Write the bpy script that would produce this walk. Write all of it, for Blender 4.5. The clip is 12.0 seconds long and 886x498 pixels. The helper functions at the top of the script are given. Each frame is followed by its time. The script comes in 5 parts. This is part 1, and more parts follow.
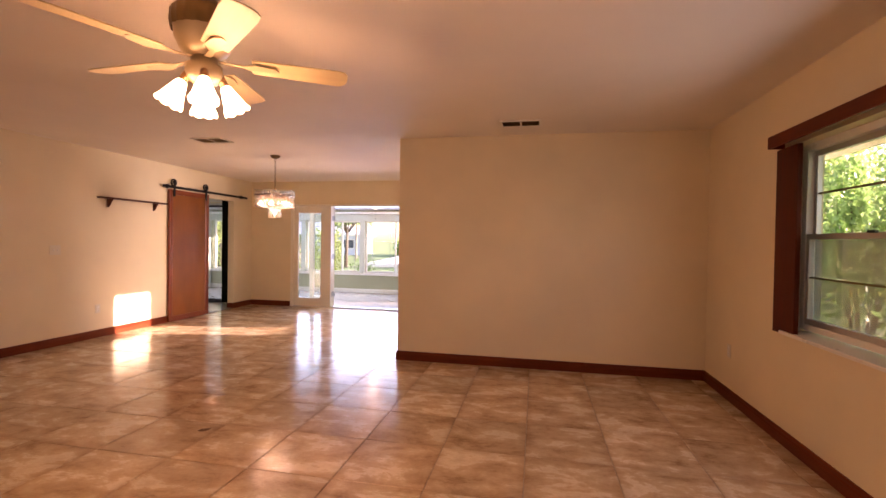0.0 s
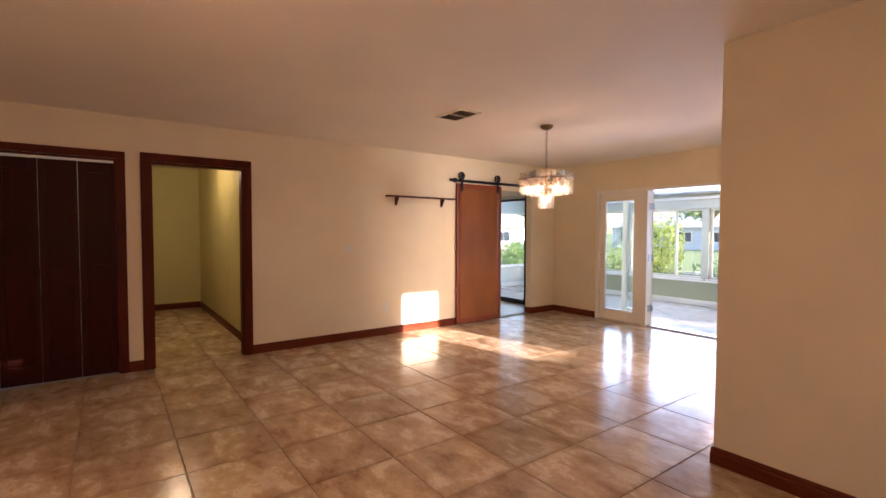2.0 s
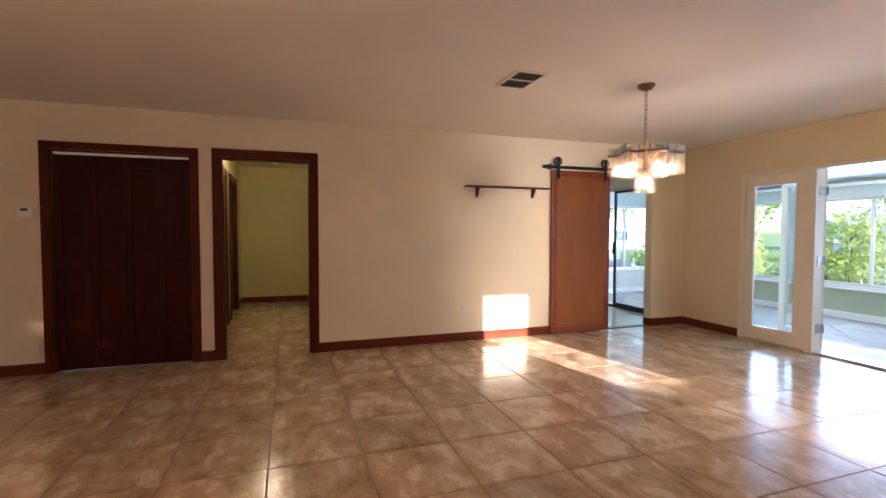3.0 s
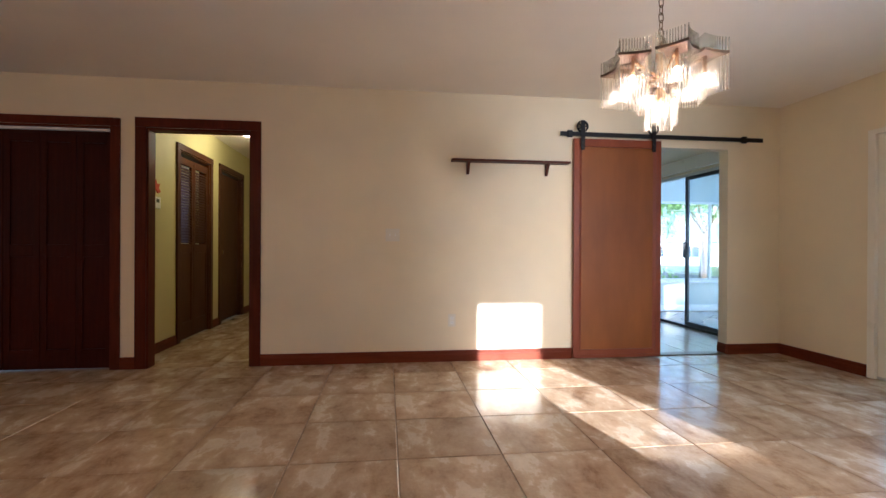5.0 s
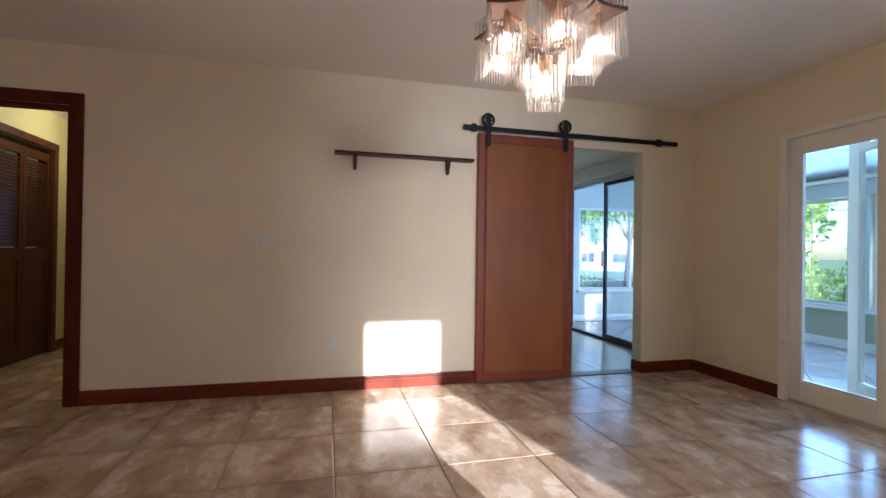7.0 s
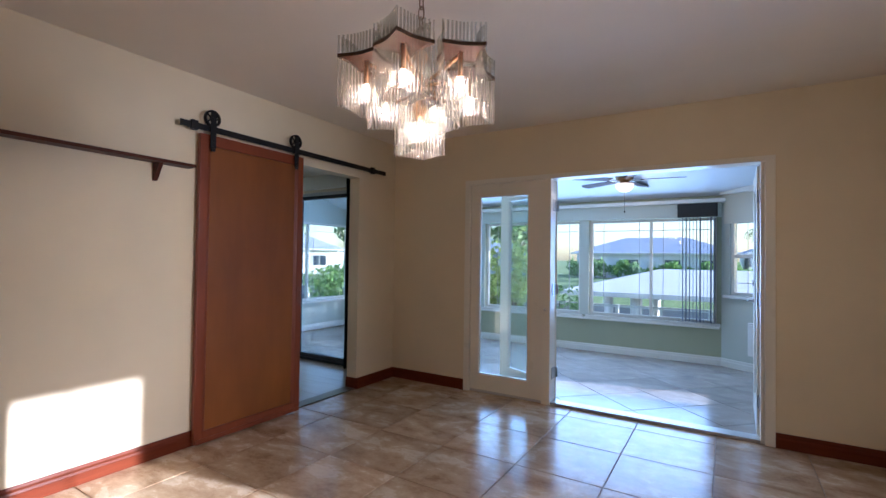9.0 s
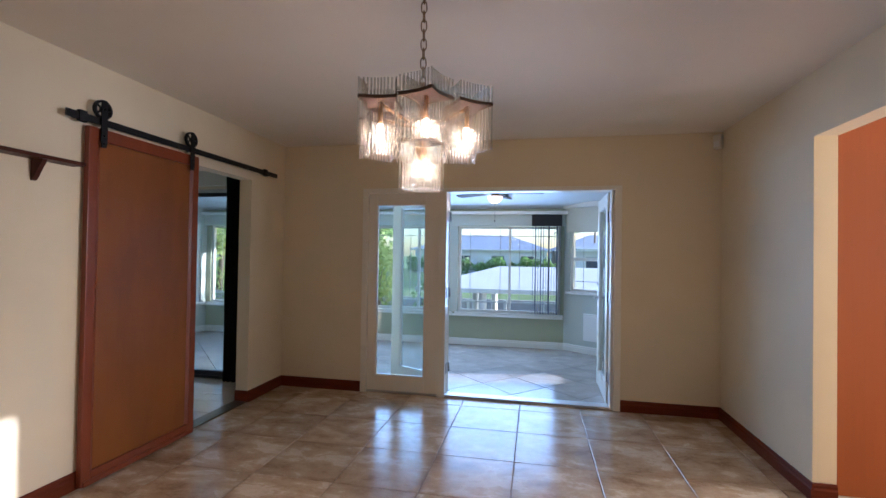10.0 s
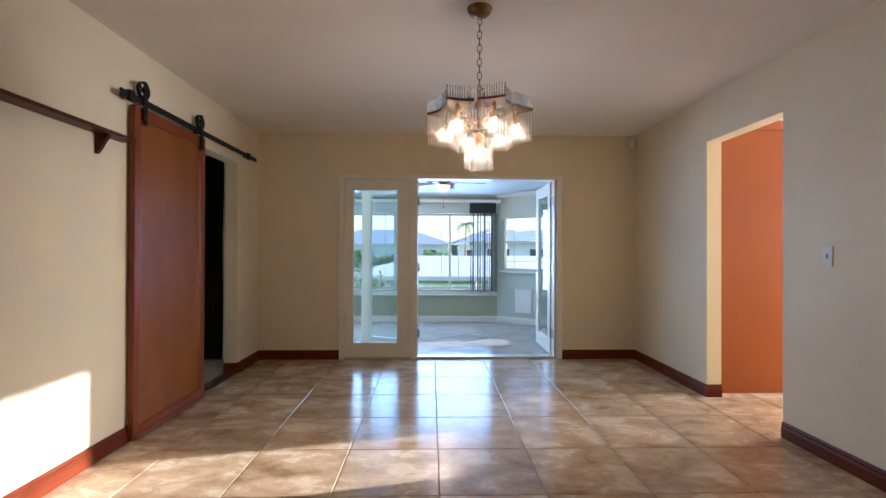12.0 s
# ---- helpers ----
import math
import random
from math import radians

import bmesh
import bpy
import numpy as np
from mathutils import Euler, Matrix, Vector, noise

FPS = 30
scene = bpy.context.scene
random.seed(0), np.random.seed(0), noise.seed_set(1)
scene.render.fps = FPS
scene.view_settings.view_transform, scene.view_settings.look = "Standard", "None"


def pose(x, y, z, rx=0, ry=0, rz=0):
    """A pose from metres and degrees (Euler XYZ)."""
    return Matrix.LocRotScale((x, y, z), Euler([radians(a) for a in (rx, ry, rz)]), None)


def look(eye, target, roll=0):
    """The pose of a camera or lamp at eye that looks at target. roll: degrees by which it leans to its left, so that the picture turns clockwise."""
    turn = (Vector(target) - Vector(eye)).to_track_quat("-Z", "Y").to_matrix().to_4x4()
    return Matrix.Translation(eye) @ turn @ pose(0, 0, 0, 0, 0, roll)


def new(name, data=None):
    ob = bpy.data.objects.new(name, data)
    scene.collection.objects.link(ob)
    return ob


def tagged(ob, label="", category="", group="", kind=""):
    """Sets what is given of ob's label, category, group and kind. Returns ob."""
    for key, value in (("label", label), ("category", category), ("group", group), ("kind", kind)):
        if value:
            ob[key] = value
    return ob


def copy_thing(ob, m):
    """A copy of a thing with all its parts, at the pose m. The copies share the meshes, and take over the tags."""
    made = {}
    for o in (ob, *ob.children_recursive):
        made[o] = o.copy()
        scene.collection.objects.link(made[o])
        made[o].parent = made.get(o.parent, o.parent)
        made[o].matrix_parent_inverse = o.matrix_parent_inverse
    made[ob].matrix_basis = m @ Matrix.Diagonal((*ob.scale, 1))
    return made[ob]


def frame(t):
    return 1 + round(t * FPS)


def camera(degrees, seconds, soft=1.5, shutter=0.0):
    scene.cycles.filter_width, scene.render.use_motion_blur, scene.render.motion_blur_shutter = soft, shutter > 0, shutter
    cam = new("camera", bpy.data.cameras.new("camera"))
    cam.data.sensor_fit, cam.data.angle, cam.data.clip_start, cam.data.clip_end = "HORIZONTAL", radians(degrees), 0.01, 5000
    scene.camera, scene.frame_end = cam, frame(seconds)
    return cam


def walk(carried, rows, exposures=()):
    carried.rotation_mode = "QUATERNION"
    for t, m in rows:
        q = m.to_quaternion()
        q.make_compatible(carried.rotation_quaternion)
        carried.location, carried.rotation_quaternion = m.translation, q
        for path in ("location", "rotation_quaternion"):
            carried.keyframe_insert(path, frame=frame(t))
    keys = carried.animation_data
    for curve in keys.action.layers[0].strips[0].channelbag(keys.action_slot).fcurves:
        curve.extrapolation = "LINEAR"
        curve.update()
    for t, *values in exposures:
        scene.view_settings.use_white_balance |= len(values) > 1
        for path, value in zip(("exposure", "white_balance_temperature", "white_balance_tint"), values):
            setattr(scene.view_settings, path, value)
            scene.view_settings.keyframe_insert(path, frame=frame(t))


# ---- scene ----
cam = camera(88.0, 12.0)
PATH = [
    (0, (5.568, -4.873, 1.314), (5.172, -2.913, 1.282), 0.9),
    (0.5, (5.553, -4.399, 1.339), (4.802, -2.546, 1.296), 0.8),
    (1, (5.475, -3.9, 1.389), (4.391, -2.22, 1.328), 0.6),
    (1.5, (5.405, -3.367, 1.38), (4.015, -1.93, 1.312), 0.3),
    (2, (5.297, -2.856, 1.359), (3.68, -1.682, 1.283), 0.2),
    (2.5, (5.184, -2.34, 1.334), (3.387, -1.467, 1.251), 0.2),
    (3, (5.04, -1.894, 1.297), (3.145, -1.259, 1.219), 0.1),
    (5, (4.132, -0.516, 1.028), (2.146, -0.274, 1.024), 0.3),
    (5.5, (3.902, -0.251, 1.038), (1.908, -0.092, 1.036), 0.5),
    (6, (3.705, -0.074, 1.035), (1.71, 0.07, 1.04), 0.6),
    (6.5, (3.642, -0.022, 1.035), (1.651, 0.164, 1.053), 0.8),
    (7, (3.617, 0.007, 1.069), (1.679, 0.499, 1.085), 0.8),
    (7.5, (3.499, 0.006, 1.083), (1.694, 0.866, 1.1), 0.9),
    (9.5, (2.771, -0.745, 1.319), (2.054, 1.122, 1.356), 0.8),
    (10, (2.529, -0.935, 1.352), (2.136, 1.026, 1.379), 0.9),
    (10.5, (2.257, -1.122, 1.336), (2.106, 0.873, 1.351), 0.8),
    (11, (2.031, -1.278, 1.29), (2.022, 0.722, 1.301), 0.5),
    (11.5, (1.917, -1.462, 1.216), (1.921, 0.538, 1.225), 0.3),
    (12, (1.853, -1.624, 1.17), (1.903, 0.375, 1.18), 0.2),
]
EXPOSURES = [(0, 2.6, 7450, 48), (2.5, 2.53, 6150, 30), (5.5, 2.4, 5050, 17), (7.5, 1.86, 4900, 20), (9.5, 1.59, 5100, 22), (12, 1.88, 5350, 18)]
walk(cam, [(t, look(eye, target, roll)) for t, eye, target, roll in PATH], EXPOSURES)

# ---- world, sun, exposure ----
SUN_TO = Vector((1.0, 0.225, 0.199)).normalized()
world = bpy.data.worlds.new("world")
scene.world = world
world.use_nodes = True
wn = world.node_tree
sky = wn.nodes.new("ShaderNodeTexSky")
sky.sky_type = "NISHITA"
sky.sun_disc = False
sky.sun_elevation = math.asin(SUN_TO.z)
sky.sun_rotation = math.atan2(SUN_TO.x, SUN_TO.y)
sky.air_density, sky.dust_density, sky.ozone_density = 1.0, 1.0, 1.5
wn.links.new(sky.outputs[0], wn.nodes["Background"].inputs[0])
wn.nodes["Background"].inputs[1].default_value = 0.15

sun = new("sun", bpy.data.lights.new("sun", "SUN"))
sun.data.energy, sun.data.angle, sun.data.color = 5.0, radians(0.6), (1.0, 0.92, 0.78)
sun.matrix_world = look((20, 5, 6), Vector((20, 5, 6)) - SUN_TO)


def lamp(name, place, watts, colour, radius=0.03):
    ob = new(name, bpy.data.lights.new(name, "POINT"))
    ob.location, ob.data.energy, ob.data.color, ob.data.shadow_soft_size = place, watts, colour, radius
    return ob


def area_lamp(name, place, way, width, height, watts, colour):
    ob = new(name, bpy.data.lights.new(name, "AREA"))
    ob.data.shape, ob.data.size, ob.data.size_y, ob.data.energy, ob.data.color = "RECTANGLE", width, height, watts, colour
    ob.matrix_world = look(place, Vector(place) + Vector(way))
    return ob


BLUE = (0.48, 0.72, 1.0)
area_lamp("sky_light_porch", (0.5, 5.85, 1.2), (0, -1, 0), 4.6, 1.3, 36, BLUE)
area_lamp("sky_light_living", (7.05, -2.4, 1.35), (-1, 0, -0.1), 1.7, 1.2, 1.3, (0.9, 0.95, 1.0))
# Added fill for sunlight bounced through the kitchen, besides sky from its window.
area_lamp("sky_light_kitchen", (7.05, 1.9, 1.55), (-1, 0, 0), 1.1, 1.0, 35, (1.0, 0.93, 0.82))
# Added fill light; the south wall has no window here.
area_lamp("sky_light_south", (3.6, -6.4, 1.4), (0, 1, 0), 2.4, 1.5, 0.9, (1.0, 0.9, 0.78))

# ---- materials ----


class Mat:
    """A small helper round one node material."""

    def __init__(self, name, colour=(0.8, 0.8, 0.8), rough=0.5, metal=0.0, **more):
        self.m = bpy.data.materials.new(name)
        self.m.use_nodes = True
        self.t = self.m.node_tree
        self.b = self.t.nodes["Principled BSDF"]
        self.b.inputs["Base Color"].default_value = (*colour, 1)
        self.b.inputs["Roughness"].default_value = rough
        self.b.inputs["Metallic"].default_value = metal
        for key, value in more.items():
            self.b.inputs[key.replace("_", " ")].default_value = value
        self.coord = None

    def node(self, kind, **values):
        n = self.t.nodes.new("ShaderNode" + kind)
        for key, value in values.items():
            if key in n.inputs:
                n.inputs[key].default_value = value
        return n

    def link(self, a, b):
        self.t.links.new(a, b)

    def place(self, scale=(1, 1, 1), world_space=False):
        src = self.t.nodes.new("ShaderNodeNewGeometry").outputs["Position"] if world_space else self.t.nodes.new("ShaderNodeTexCoord").outputs["Object"]
        mapping = self.node("Mapping")
        mapping.inputs["Scale"].default_value = scale
        self.link(src, mapping.inputs["Vector"])
        return mapping.outputs["Vector"]

    def noise(self, vec, scale, detail=4.0, rough=0.55):
        n = self.node("TexNoise", Scale=scale, Detail=detail, Roughness=rough)
        self.link(vec, n.inputs["Vector"])
        return n.outputs["Fac"]

    def ramp(self, fac, stops):
        r = self.node("ValToRGB")
        e = r.color_ramp.elements
        while len(e) < len(stops):
            e.new(0.5)
        for el, (pos, col) in zip(e, stops):
            el.position = pos
            el.color = (*col, 1) if len(col) == 3 else col
        self.link(fac, r.inputs["Fac"])
        return r.outputs["Color"]

    def mix(self, fac, a, b, blend="MIX"):
        n = self.t.nodes.new("ShaderNodeMix")
        n.data_type, n.blend_type = "RGBA", blend
        for value, sock in ((fac, n.inputs[0]), (a, n.inputs[6]), (b, n.inputs[7])):
            if isinstance(value, (int, float)):
                sock.default_value = value
            elif isinstance(value, tuple):
                sock.default_value = (*value, 1)
            else:
                self.link(value, sock)
        return n.outputs[2]

    def base(self, col):
        self.link(col, self.b.inputs["Base Color"])
        return self

    def rough(self, fac, low, high):
        n = self.node("MapRange")
        n.inputs["To Min"].default_value, n.inputs["To Max"].default_value = low, high
        self.link(fac, n.inputs["Value"])
        self.link(n.outputs["Result"], self.b.inputs["Roughness"])
        return self

    def bump(self, height, strength=0.2, distance=0.005):
        n = self.node("Bump", Strength=strength, Distance=distance)
        self.link(height, n.inputs["Height"])
        self.link(n.outputs["Normal"], self.b.inputs["Normal"])
        return self


def paint(name, colour, rough=0.6, vary=0.05, bump=0.12, grain=160.0):
    a = Mat(name, colour, rough)
    v = a.place((1, 1, 1), True)
    big, fine = a.noise(v, 1.3, 3), a.noise(v, grain, 2)
    dark = tuple(c * (1 - vary) for c in colour)
    light = tuple(min(1, c * (1 + vary * 0.6)) for c in colour)
    a.base(a.ramp(big, [(0.35, dark), (0.65, light)]))
    a.rough(a.noise(v, 5, 3), rough - 0.08, rough + 0.08)
    a.bump(fine, bump, 0.002)
    return a.m


def wood(name, dark, light, rough=0.35, axis="z", cloudy=0.5):
    a = Mat(name, light, rough)
    stretch = {"z": (14, 14, 0.9), "y": (14, 0.9, 14), "x": (0.9, 14, 14)}[axis]
    v = a.place(stretch)
    g = a.noise(v, 3.0, 6, 0.65)
    g2 = a.noise(a.place((2.0, 2.0, 0.7) if axis == "z" else (0.7, 0.7, 2)), 1.6, 3)
    mid = tuple((p + q) / 2 for p, q in zip(dark, light))
    col = a.mix(cloudy, a.ramp(g, [(0.3, dark), (0.52, mid), (0.72, light)]), a.ramp(g2, [(0.3, dark), (0.7, light)]))
    a.base(col)
    a.rough(g, rough - 0.06, rough + 0.12)
    a.bump(g, 0.12, 0.001)
    a.b.inputs["Specular IOR Level"].default_value = 0.12 if max(light) < 0.2 else 0.35
    return a.m


def tile_material(name, grey=0.0):
    a = Mat(name, (0.4, 0.3, 0.2), 0.2)
    geo = a.place((1, 1, 1), True)
    info = a.t.nodes.new("ShaderNodeObjectInfo")
    shift = a.node("VectorMath")
    shift.operation = "MULTIPLY_ADD"
    comb = a.node("CombineXYZ")
    for k in ("X", "Y", "Z"):
        a.link(info.outputs["Random"], comb.inputs[k])
    a.link(comb.outputs[0], shift.inputs[0])
    shift.inputs[1].default_value = (37, 91, 13)
    a.link(geo, shift.inputs[2])
    v = shift.outputs[0]
    aim = a.node("Mapping")
    aim.inputs["Scale"].default_value = (2.3, 3.9, 1.0)
    a.link(v, aim.inputs["Vector"])
    drift = a.node("TexNoise", Scale=1.3, Detail=7.0, Roughness=0.66, Distortion=0.25)
    a.link(aim.outputs["Vector"], drift.inputs["Vector"])
    cloud = drift.outputs["Fac"]
    vein = a.noise(v, 7.0, 7, 0.62)
    fine = a.noise(v, 60.0, 4)
    tone = a.ramp(cloud, [(0.33, (0.27, 0.16, 0.08)), (0.44, (0.48, 0.34, 0.205)), (0.54, (0.60, 0.46, 0.30)), (0.585, (0.78, 0.67, 0.50)), (0.70, (0.64, 0.51, 0.35))])
    tone = a.mix(0.22, tone, a.ramp(vein, [(0.38, (0.26, 0.14, 0.07)), (0.50, (0.50, 0.36, 0.22)), (0.64, (0.70, 0.58, 0.42))]))
    tone = a.mix(0.08, tone, a.ramp(fine, [(0.35, (0.16, 0.09, 0.05)), (0.65, (0.6, 0.5, 0.38))]))
    spread = a.t.nodes.new("ShaderNodeSeparateXYZ")
    a.link(a.place(), spread.inputs[0])
    sides = []
    for key in ("X", "Y"):
        n = a.node("Math")
        n.operation = "ABSOLUTE"
        a.link(spread.outputs[key], n.inputs[0])
        sides.append(n.outputs[0])
    widest = a.node("Math")
    widest.operation = "MAXIMUM"
    a.link(sides[0], widest.inputs[0])
    a.link(sides[1], widest.inputs[1])
    wobble = a.node("Math")
    wobble.operation = "MULTIPLY_ADD"
    a.link(vein, wobble.inputs[0])
    wobble.inputs[1].default_value = 0.16
    a.link(widest.outputs[0], wobble.inputs[2])
    rim = a.ramp(wobble.outputs[0], [(0.290, (0, 0, 0)), (0.360, (0.40, 0.40, 0.40))])
    tone = a.mix(rim, tone, (0.25, 0.13, 0.06))
    if grey:
        tone = a.mix(grey, tone, (0.30, 0.30, 0.31))
    pick = a.ramp(info.outputs["Random"], [(0.0, (0.84, 0.82, 0.80)), (1.0, (1.08, 1.06, 1.04))])
    a.base(a.mix(1.0, tone, pick, "MULTIPLY"))
    a.rough(a.mix(0.5, cloud, fine), 0.10, 0.27)
    a.bump(a.mix(0.5, vein, cloud), 0.12, 0.003)
    return a.m


M_WALL = paint("cream_wall_paint", (0.78, 0.675, 0.475), 0.55)
M_CEIL = paint("ceiling_paint", (0.85, 0.785, 0.68), 0.75, 0.03, 0.25, 90)
M_HALL = paint("hall_wall_paint", (0.62, 0.56, 0.26), 0.6)
M_SAGE = paint("sage_wall_paint", (0.42, 0.44, 0.30), 0.6)
M_PORCH = paint("pale_grey_green_paint", (0.56, 0.60, 0.54), 0.6)
M_PORCHCEIL = paint("porch_ceiling_paint", (0.72, 0.75, 0.76), 0.7)
M_WHITE = paint("white_gloss_paint", (0.80, 0.79, 0.74), 0.3, 0.02, 0.05)
M_CREAMTRIM = paint("cream_gloss_paint", (0.83, 0.79, 0.68), 0.3, 0.02, 0.05)
# Peach puts the kitchen's warm bounce into the jamb colour; unused.
M_PEACH = paint("jamb_paint_with_warm_bounce", (0.78, 0.60, 0.42), 0.5)
M_TRIM = wood("red_brown_trim_wood", (0.045, 0.007, 0.002), (0.13, 0.022, 0.006), 0.42, axis="z")
M_TRIMH = wood("red_brown_baseboard_wood", (0.075, 0.013, 0.004), (0.19, 0.038, 0.011), 0.36, axis="y")
M_DARKDOOR = wood("dark_mahogany_door_wood", (0.022, 0.0025, 0.0006), (0.060, 0.008, 0.002), 0.42)
M_LOUVRE = wood("walnut_louvre_wood", (0.045, 0.015, 0.006), (0.12, 0.045, 0.018), 0.4)
M_BARN = wood("orange_brown_barn_panel_wood", (0.165, 0.046, 0.005), (0.25, 0.080, 0.009), 0.42, cloudy=0.85)
M_BARNF = wood("red_barn_frame_wood", (0.15, 0.030, 0.008), (0.22, 0.048, 0.013), 0.35)
M_PANTRY = wood("orange_pantry_veneer", (0.27, 0.066, 0.010), (0.31, 0.080, 0.013), 0.36)
M_SHELF = wood("dark_shelf_wood", (0.05, 0.015, 0.010), (0.11, 0.035, 0.02), 0.35, axis="y")
M_IRON = Mat("black_iron", (0.015, 0.015, 0.016), 0.45, 0.6).m
M_BRASS = Mat("aged_brass", (0.42, 0.24, 0.12), 0.32, 1.0).m
M_BRASSD = Mat("dark_antique_brass", (0.20, 0.13, 0.06), 0.4, 1.0).m
M_COLLAR = Mat("dark_brown_collar_metal", (0.085, 0.045, 0.022), 0.45, 0.6).m
M_COPPER = Mat("pink_copper_plate", (0.060, 0.018, 0.006), 0.45, 0.5).m
M_STEEL = Mat("brushed_steel", (0.45, 0.45, 0.44), 0.35, 1.0).m
M_ALU = Mat("anodised_aluminium", (0.55, 0.54, 0.52), 0.35, 0.8).m
M_DARKALU = Mat("dark_bronze_aluminium", (0.05, 0.05, 0.05), 0.4, 0.7).m
M_PLASTIC = Mat("ivory_plastic", (0.72, 0.68, 0.58), 0.4).m
M_WPLASTIC = Mat("white_plastic", (0.8, 0.8, 0.77), 0.4).m
M_BLACK = Mat("matt_black", (0.012, 0.012, 0.012), 0.6).m
M_GROUT = paint("brown_grout", (0.30, 0.23, 0.16), 0.8, 0.15)
M_TILE = tile_material("mottled_tan_stone_tile")
M_TILEP = tile_material("greyer_porch_tile", 0.7)
M_GLASS = Mat("window_glass", (1, 1, 1), 0.0, 0.0, Transmission_Weight=1.0, IOR=1.45).m


def pane_material(name, tint=(1, 1, 1)):
    a = Mat(name)
    t = a.t
    t.nodes.remove(a.b)
    clear, gloss, mixer = t.nodes.new("ShaderNodeBsdfTransparent"), t.nodes.new("ShaderNodeBsdfGlossy"), t.nodes.new("ShaderNodeMixShader")
    clear.inputs[0].default_value = (*tint, 1)
    gloss.inputs["Roughness"].default_value = 0.02
    facing, steep, fac = t.nodes.new("ShaderNodeLayerWeight"), t.nodes.new("ShaderNodeMath"), t.nodes.new("ShaderNodeMath")
    facing.inputs[0].default_value = 0.5
    steep.operation, fac.operation = "POWER", "MULTIPLY_ADD"
    steep.inputs[1].default_value = 4.5
    fac.inputs[1].default_value, fac.inputs[2].default_value = 0.7, 0.04
    t.links.new(facing.outputs["Facing"], steep.inputs[0])
    t.links.new(steep.outputs[0], fac.inputs[0])
    t.links.new(fac.outputs[0], mixer.inputs[0])
    t.links.new(clear.outputs[0], mixer.inputs[1])
    t.links.new(gloss.outputs[0], mixer.inputs[2])
    t.links.new(mixer.outputs[0], t.nodes["Material Output"].inputs[0])
    return a.m


M_PANE = pane_material("clear_pane", (0.97, 0.985, 0.985))
M_PANET = pane_material("faintly_green_pane", (0.94, 0.975, 0.975))


def glow(name, colour, strength, base=(0.9, 0.85, 0.75)):
    return Mat(name, base, 0.4, 0.0, Emission_Color=(*colour, 1), Emission_Strength=strength).m


M_SHADEGLOW = glow("lit_frosted_shade", (1.0, 0.72, 0.42), 2.2)
M_BULB = glow("lit_candle_bulb", (1.0, 0.76, 0.54), 2.4)
M_BOWL = glow("lit_porch_bowl", (1.0, 0.72, 0.50), 0.35)

# ---- geometry helpers ----


def bx(bm, x0, x1, y0, y1, z0, z1, bevel=0.0):
    """A box, with its edges rounded a little where bevel is given."""
    vs = [bm.verts.new((x, y, z)) for x in (x0, x1) for y in (y0, y1) for z in (z0, z1)]
    fs = [(0, 1, 3, 2), (4, 6, 7, 5), (0, 4, 5, 1), (2, 3, 7, 6), (0, 2, 6, 4), (1, 5, 7, 3)]
    faces = [bm.faces.new([vs[i] for i in f]) for f in fs]
    if bevel:
        edges = list({e for f in faces for e in f.edges})
        bmesh.ops.bevel(bm, geom=edges, offset=bevel, segments=2, profile=0.6, affect="EDGES")
    return vs


def tube(bm, a, b, r0, r1=None, n=12, caps=True):
    """A round bar from a to b."""
    a, b = Vector(a), Vector(b)
    r1 = r0 if r1 is None else r1
    q = (b - a).to_track_quat("Z", "Y").to_matrix()
    rings = []
    for p, r in ((a, r0), (b, r1)):
        rings.append([bm.verts.new(p + q @ Vector((r * math.cos(2 * math.pi * k / n), r * math.sin(2 * math.pi * k / n), 0))) for k in range(n)])
    for k in range(n):
        f = bm.faces.new((rings[0][k], rings[0][(k + 1) % n], rings[1][(k + 1) % n], rings[1][k]))
        f.smooth = True
    if caps:
        bm.faces.new(rings[0][::-1])
        bm.faces.new(rings[1])


def lathe(bm, profile, n=24, at=(0, 0, 0), turn=None, wave=None, closed=False):
    """Turns a profile of (radius, height) round the z axis. wave(k, angle) gives a factor on the radius."""
    rings = []
    turn = turn or Matrix.Identity(3)
    for j, (r, z) in enumerate(profile):
        ring = []
        for k in range(n):
            a = 2 * math.pi * k / n
            w = wave(j, a) if wave else (1.0, 0.0)
            ring.append(bm.verts.new(Vector(at) + turn @ Vector((r * w[0] * math.cos(a), r * w[0] * math.sin(a), z + w[1]))))
        rings.append(ring)
    for p, q in zip(rings, rings[1:]):
        for k in range(n):
            f = bm.faces.new((p[k], p[(k + 1) % n], q[(k + 1) % n], q[k]))
            f.smooth = True
    if closed:
        bm.faces.new(rings[0][::-1])
        bm.faces.new(rings[-1])


def prism(bm, outline, way):
    """A flat outline (points in order) pushed along a vector."""
    way = Vector(way)
    low = [bm.verts.new(Vector(p)) for p in outline]
    high = [bm.verts.new(Vector(p) + way) for p in outline]
    n = len(low)
    bm.faces.new(low[::-1])
    bm.faces.new(high)
    for k in range(n):
        bm.faces.new((low[k], low[(k + 1) % n], high[(k + 1) % n], high[k]))


def part(name, bm, material, parent=None, label="", kind=""):
    """Links a bmesh as one mesh object under a thing or a part."""
    bmesh.ops.recalc_face_normals(bm, faces=bm.faces[:])
    me = bpy.data.meshes.new(name)
    bm.to_mesh(me)
    bm.free()
    me.materials.append(material)
    ob = new(name, me)
    ob.parent = parent
    return tagged(ob, label=label, kind=kind)


def thing(name, place, label, category, group="", rz=0.0, kind=""):
    ob = new(name)
    ob.empty_display_size = 0.1
    ob.matrix_world = pose(*place, 0, 0, rz)
    return tagged(ob, label, category, group, kind)


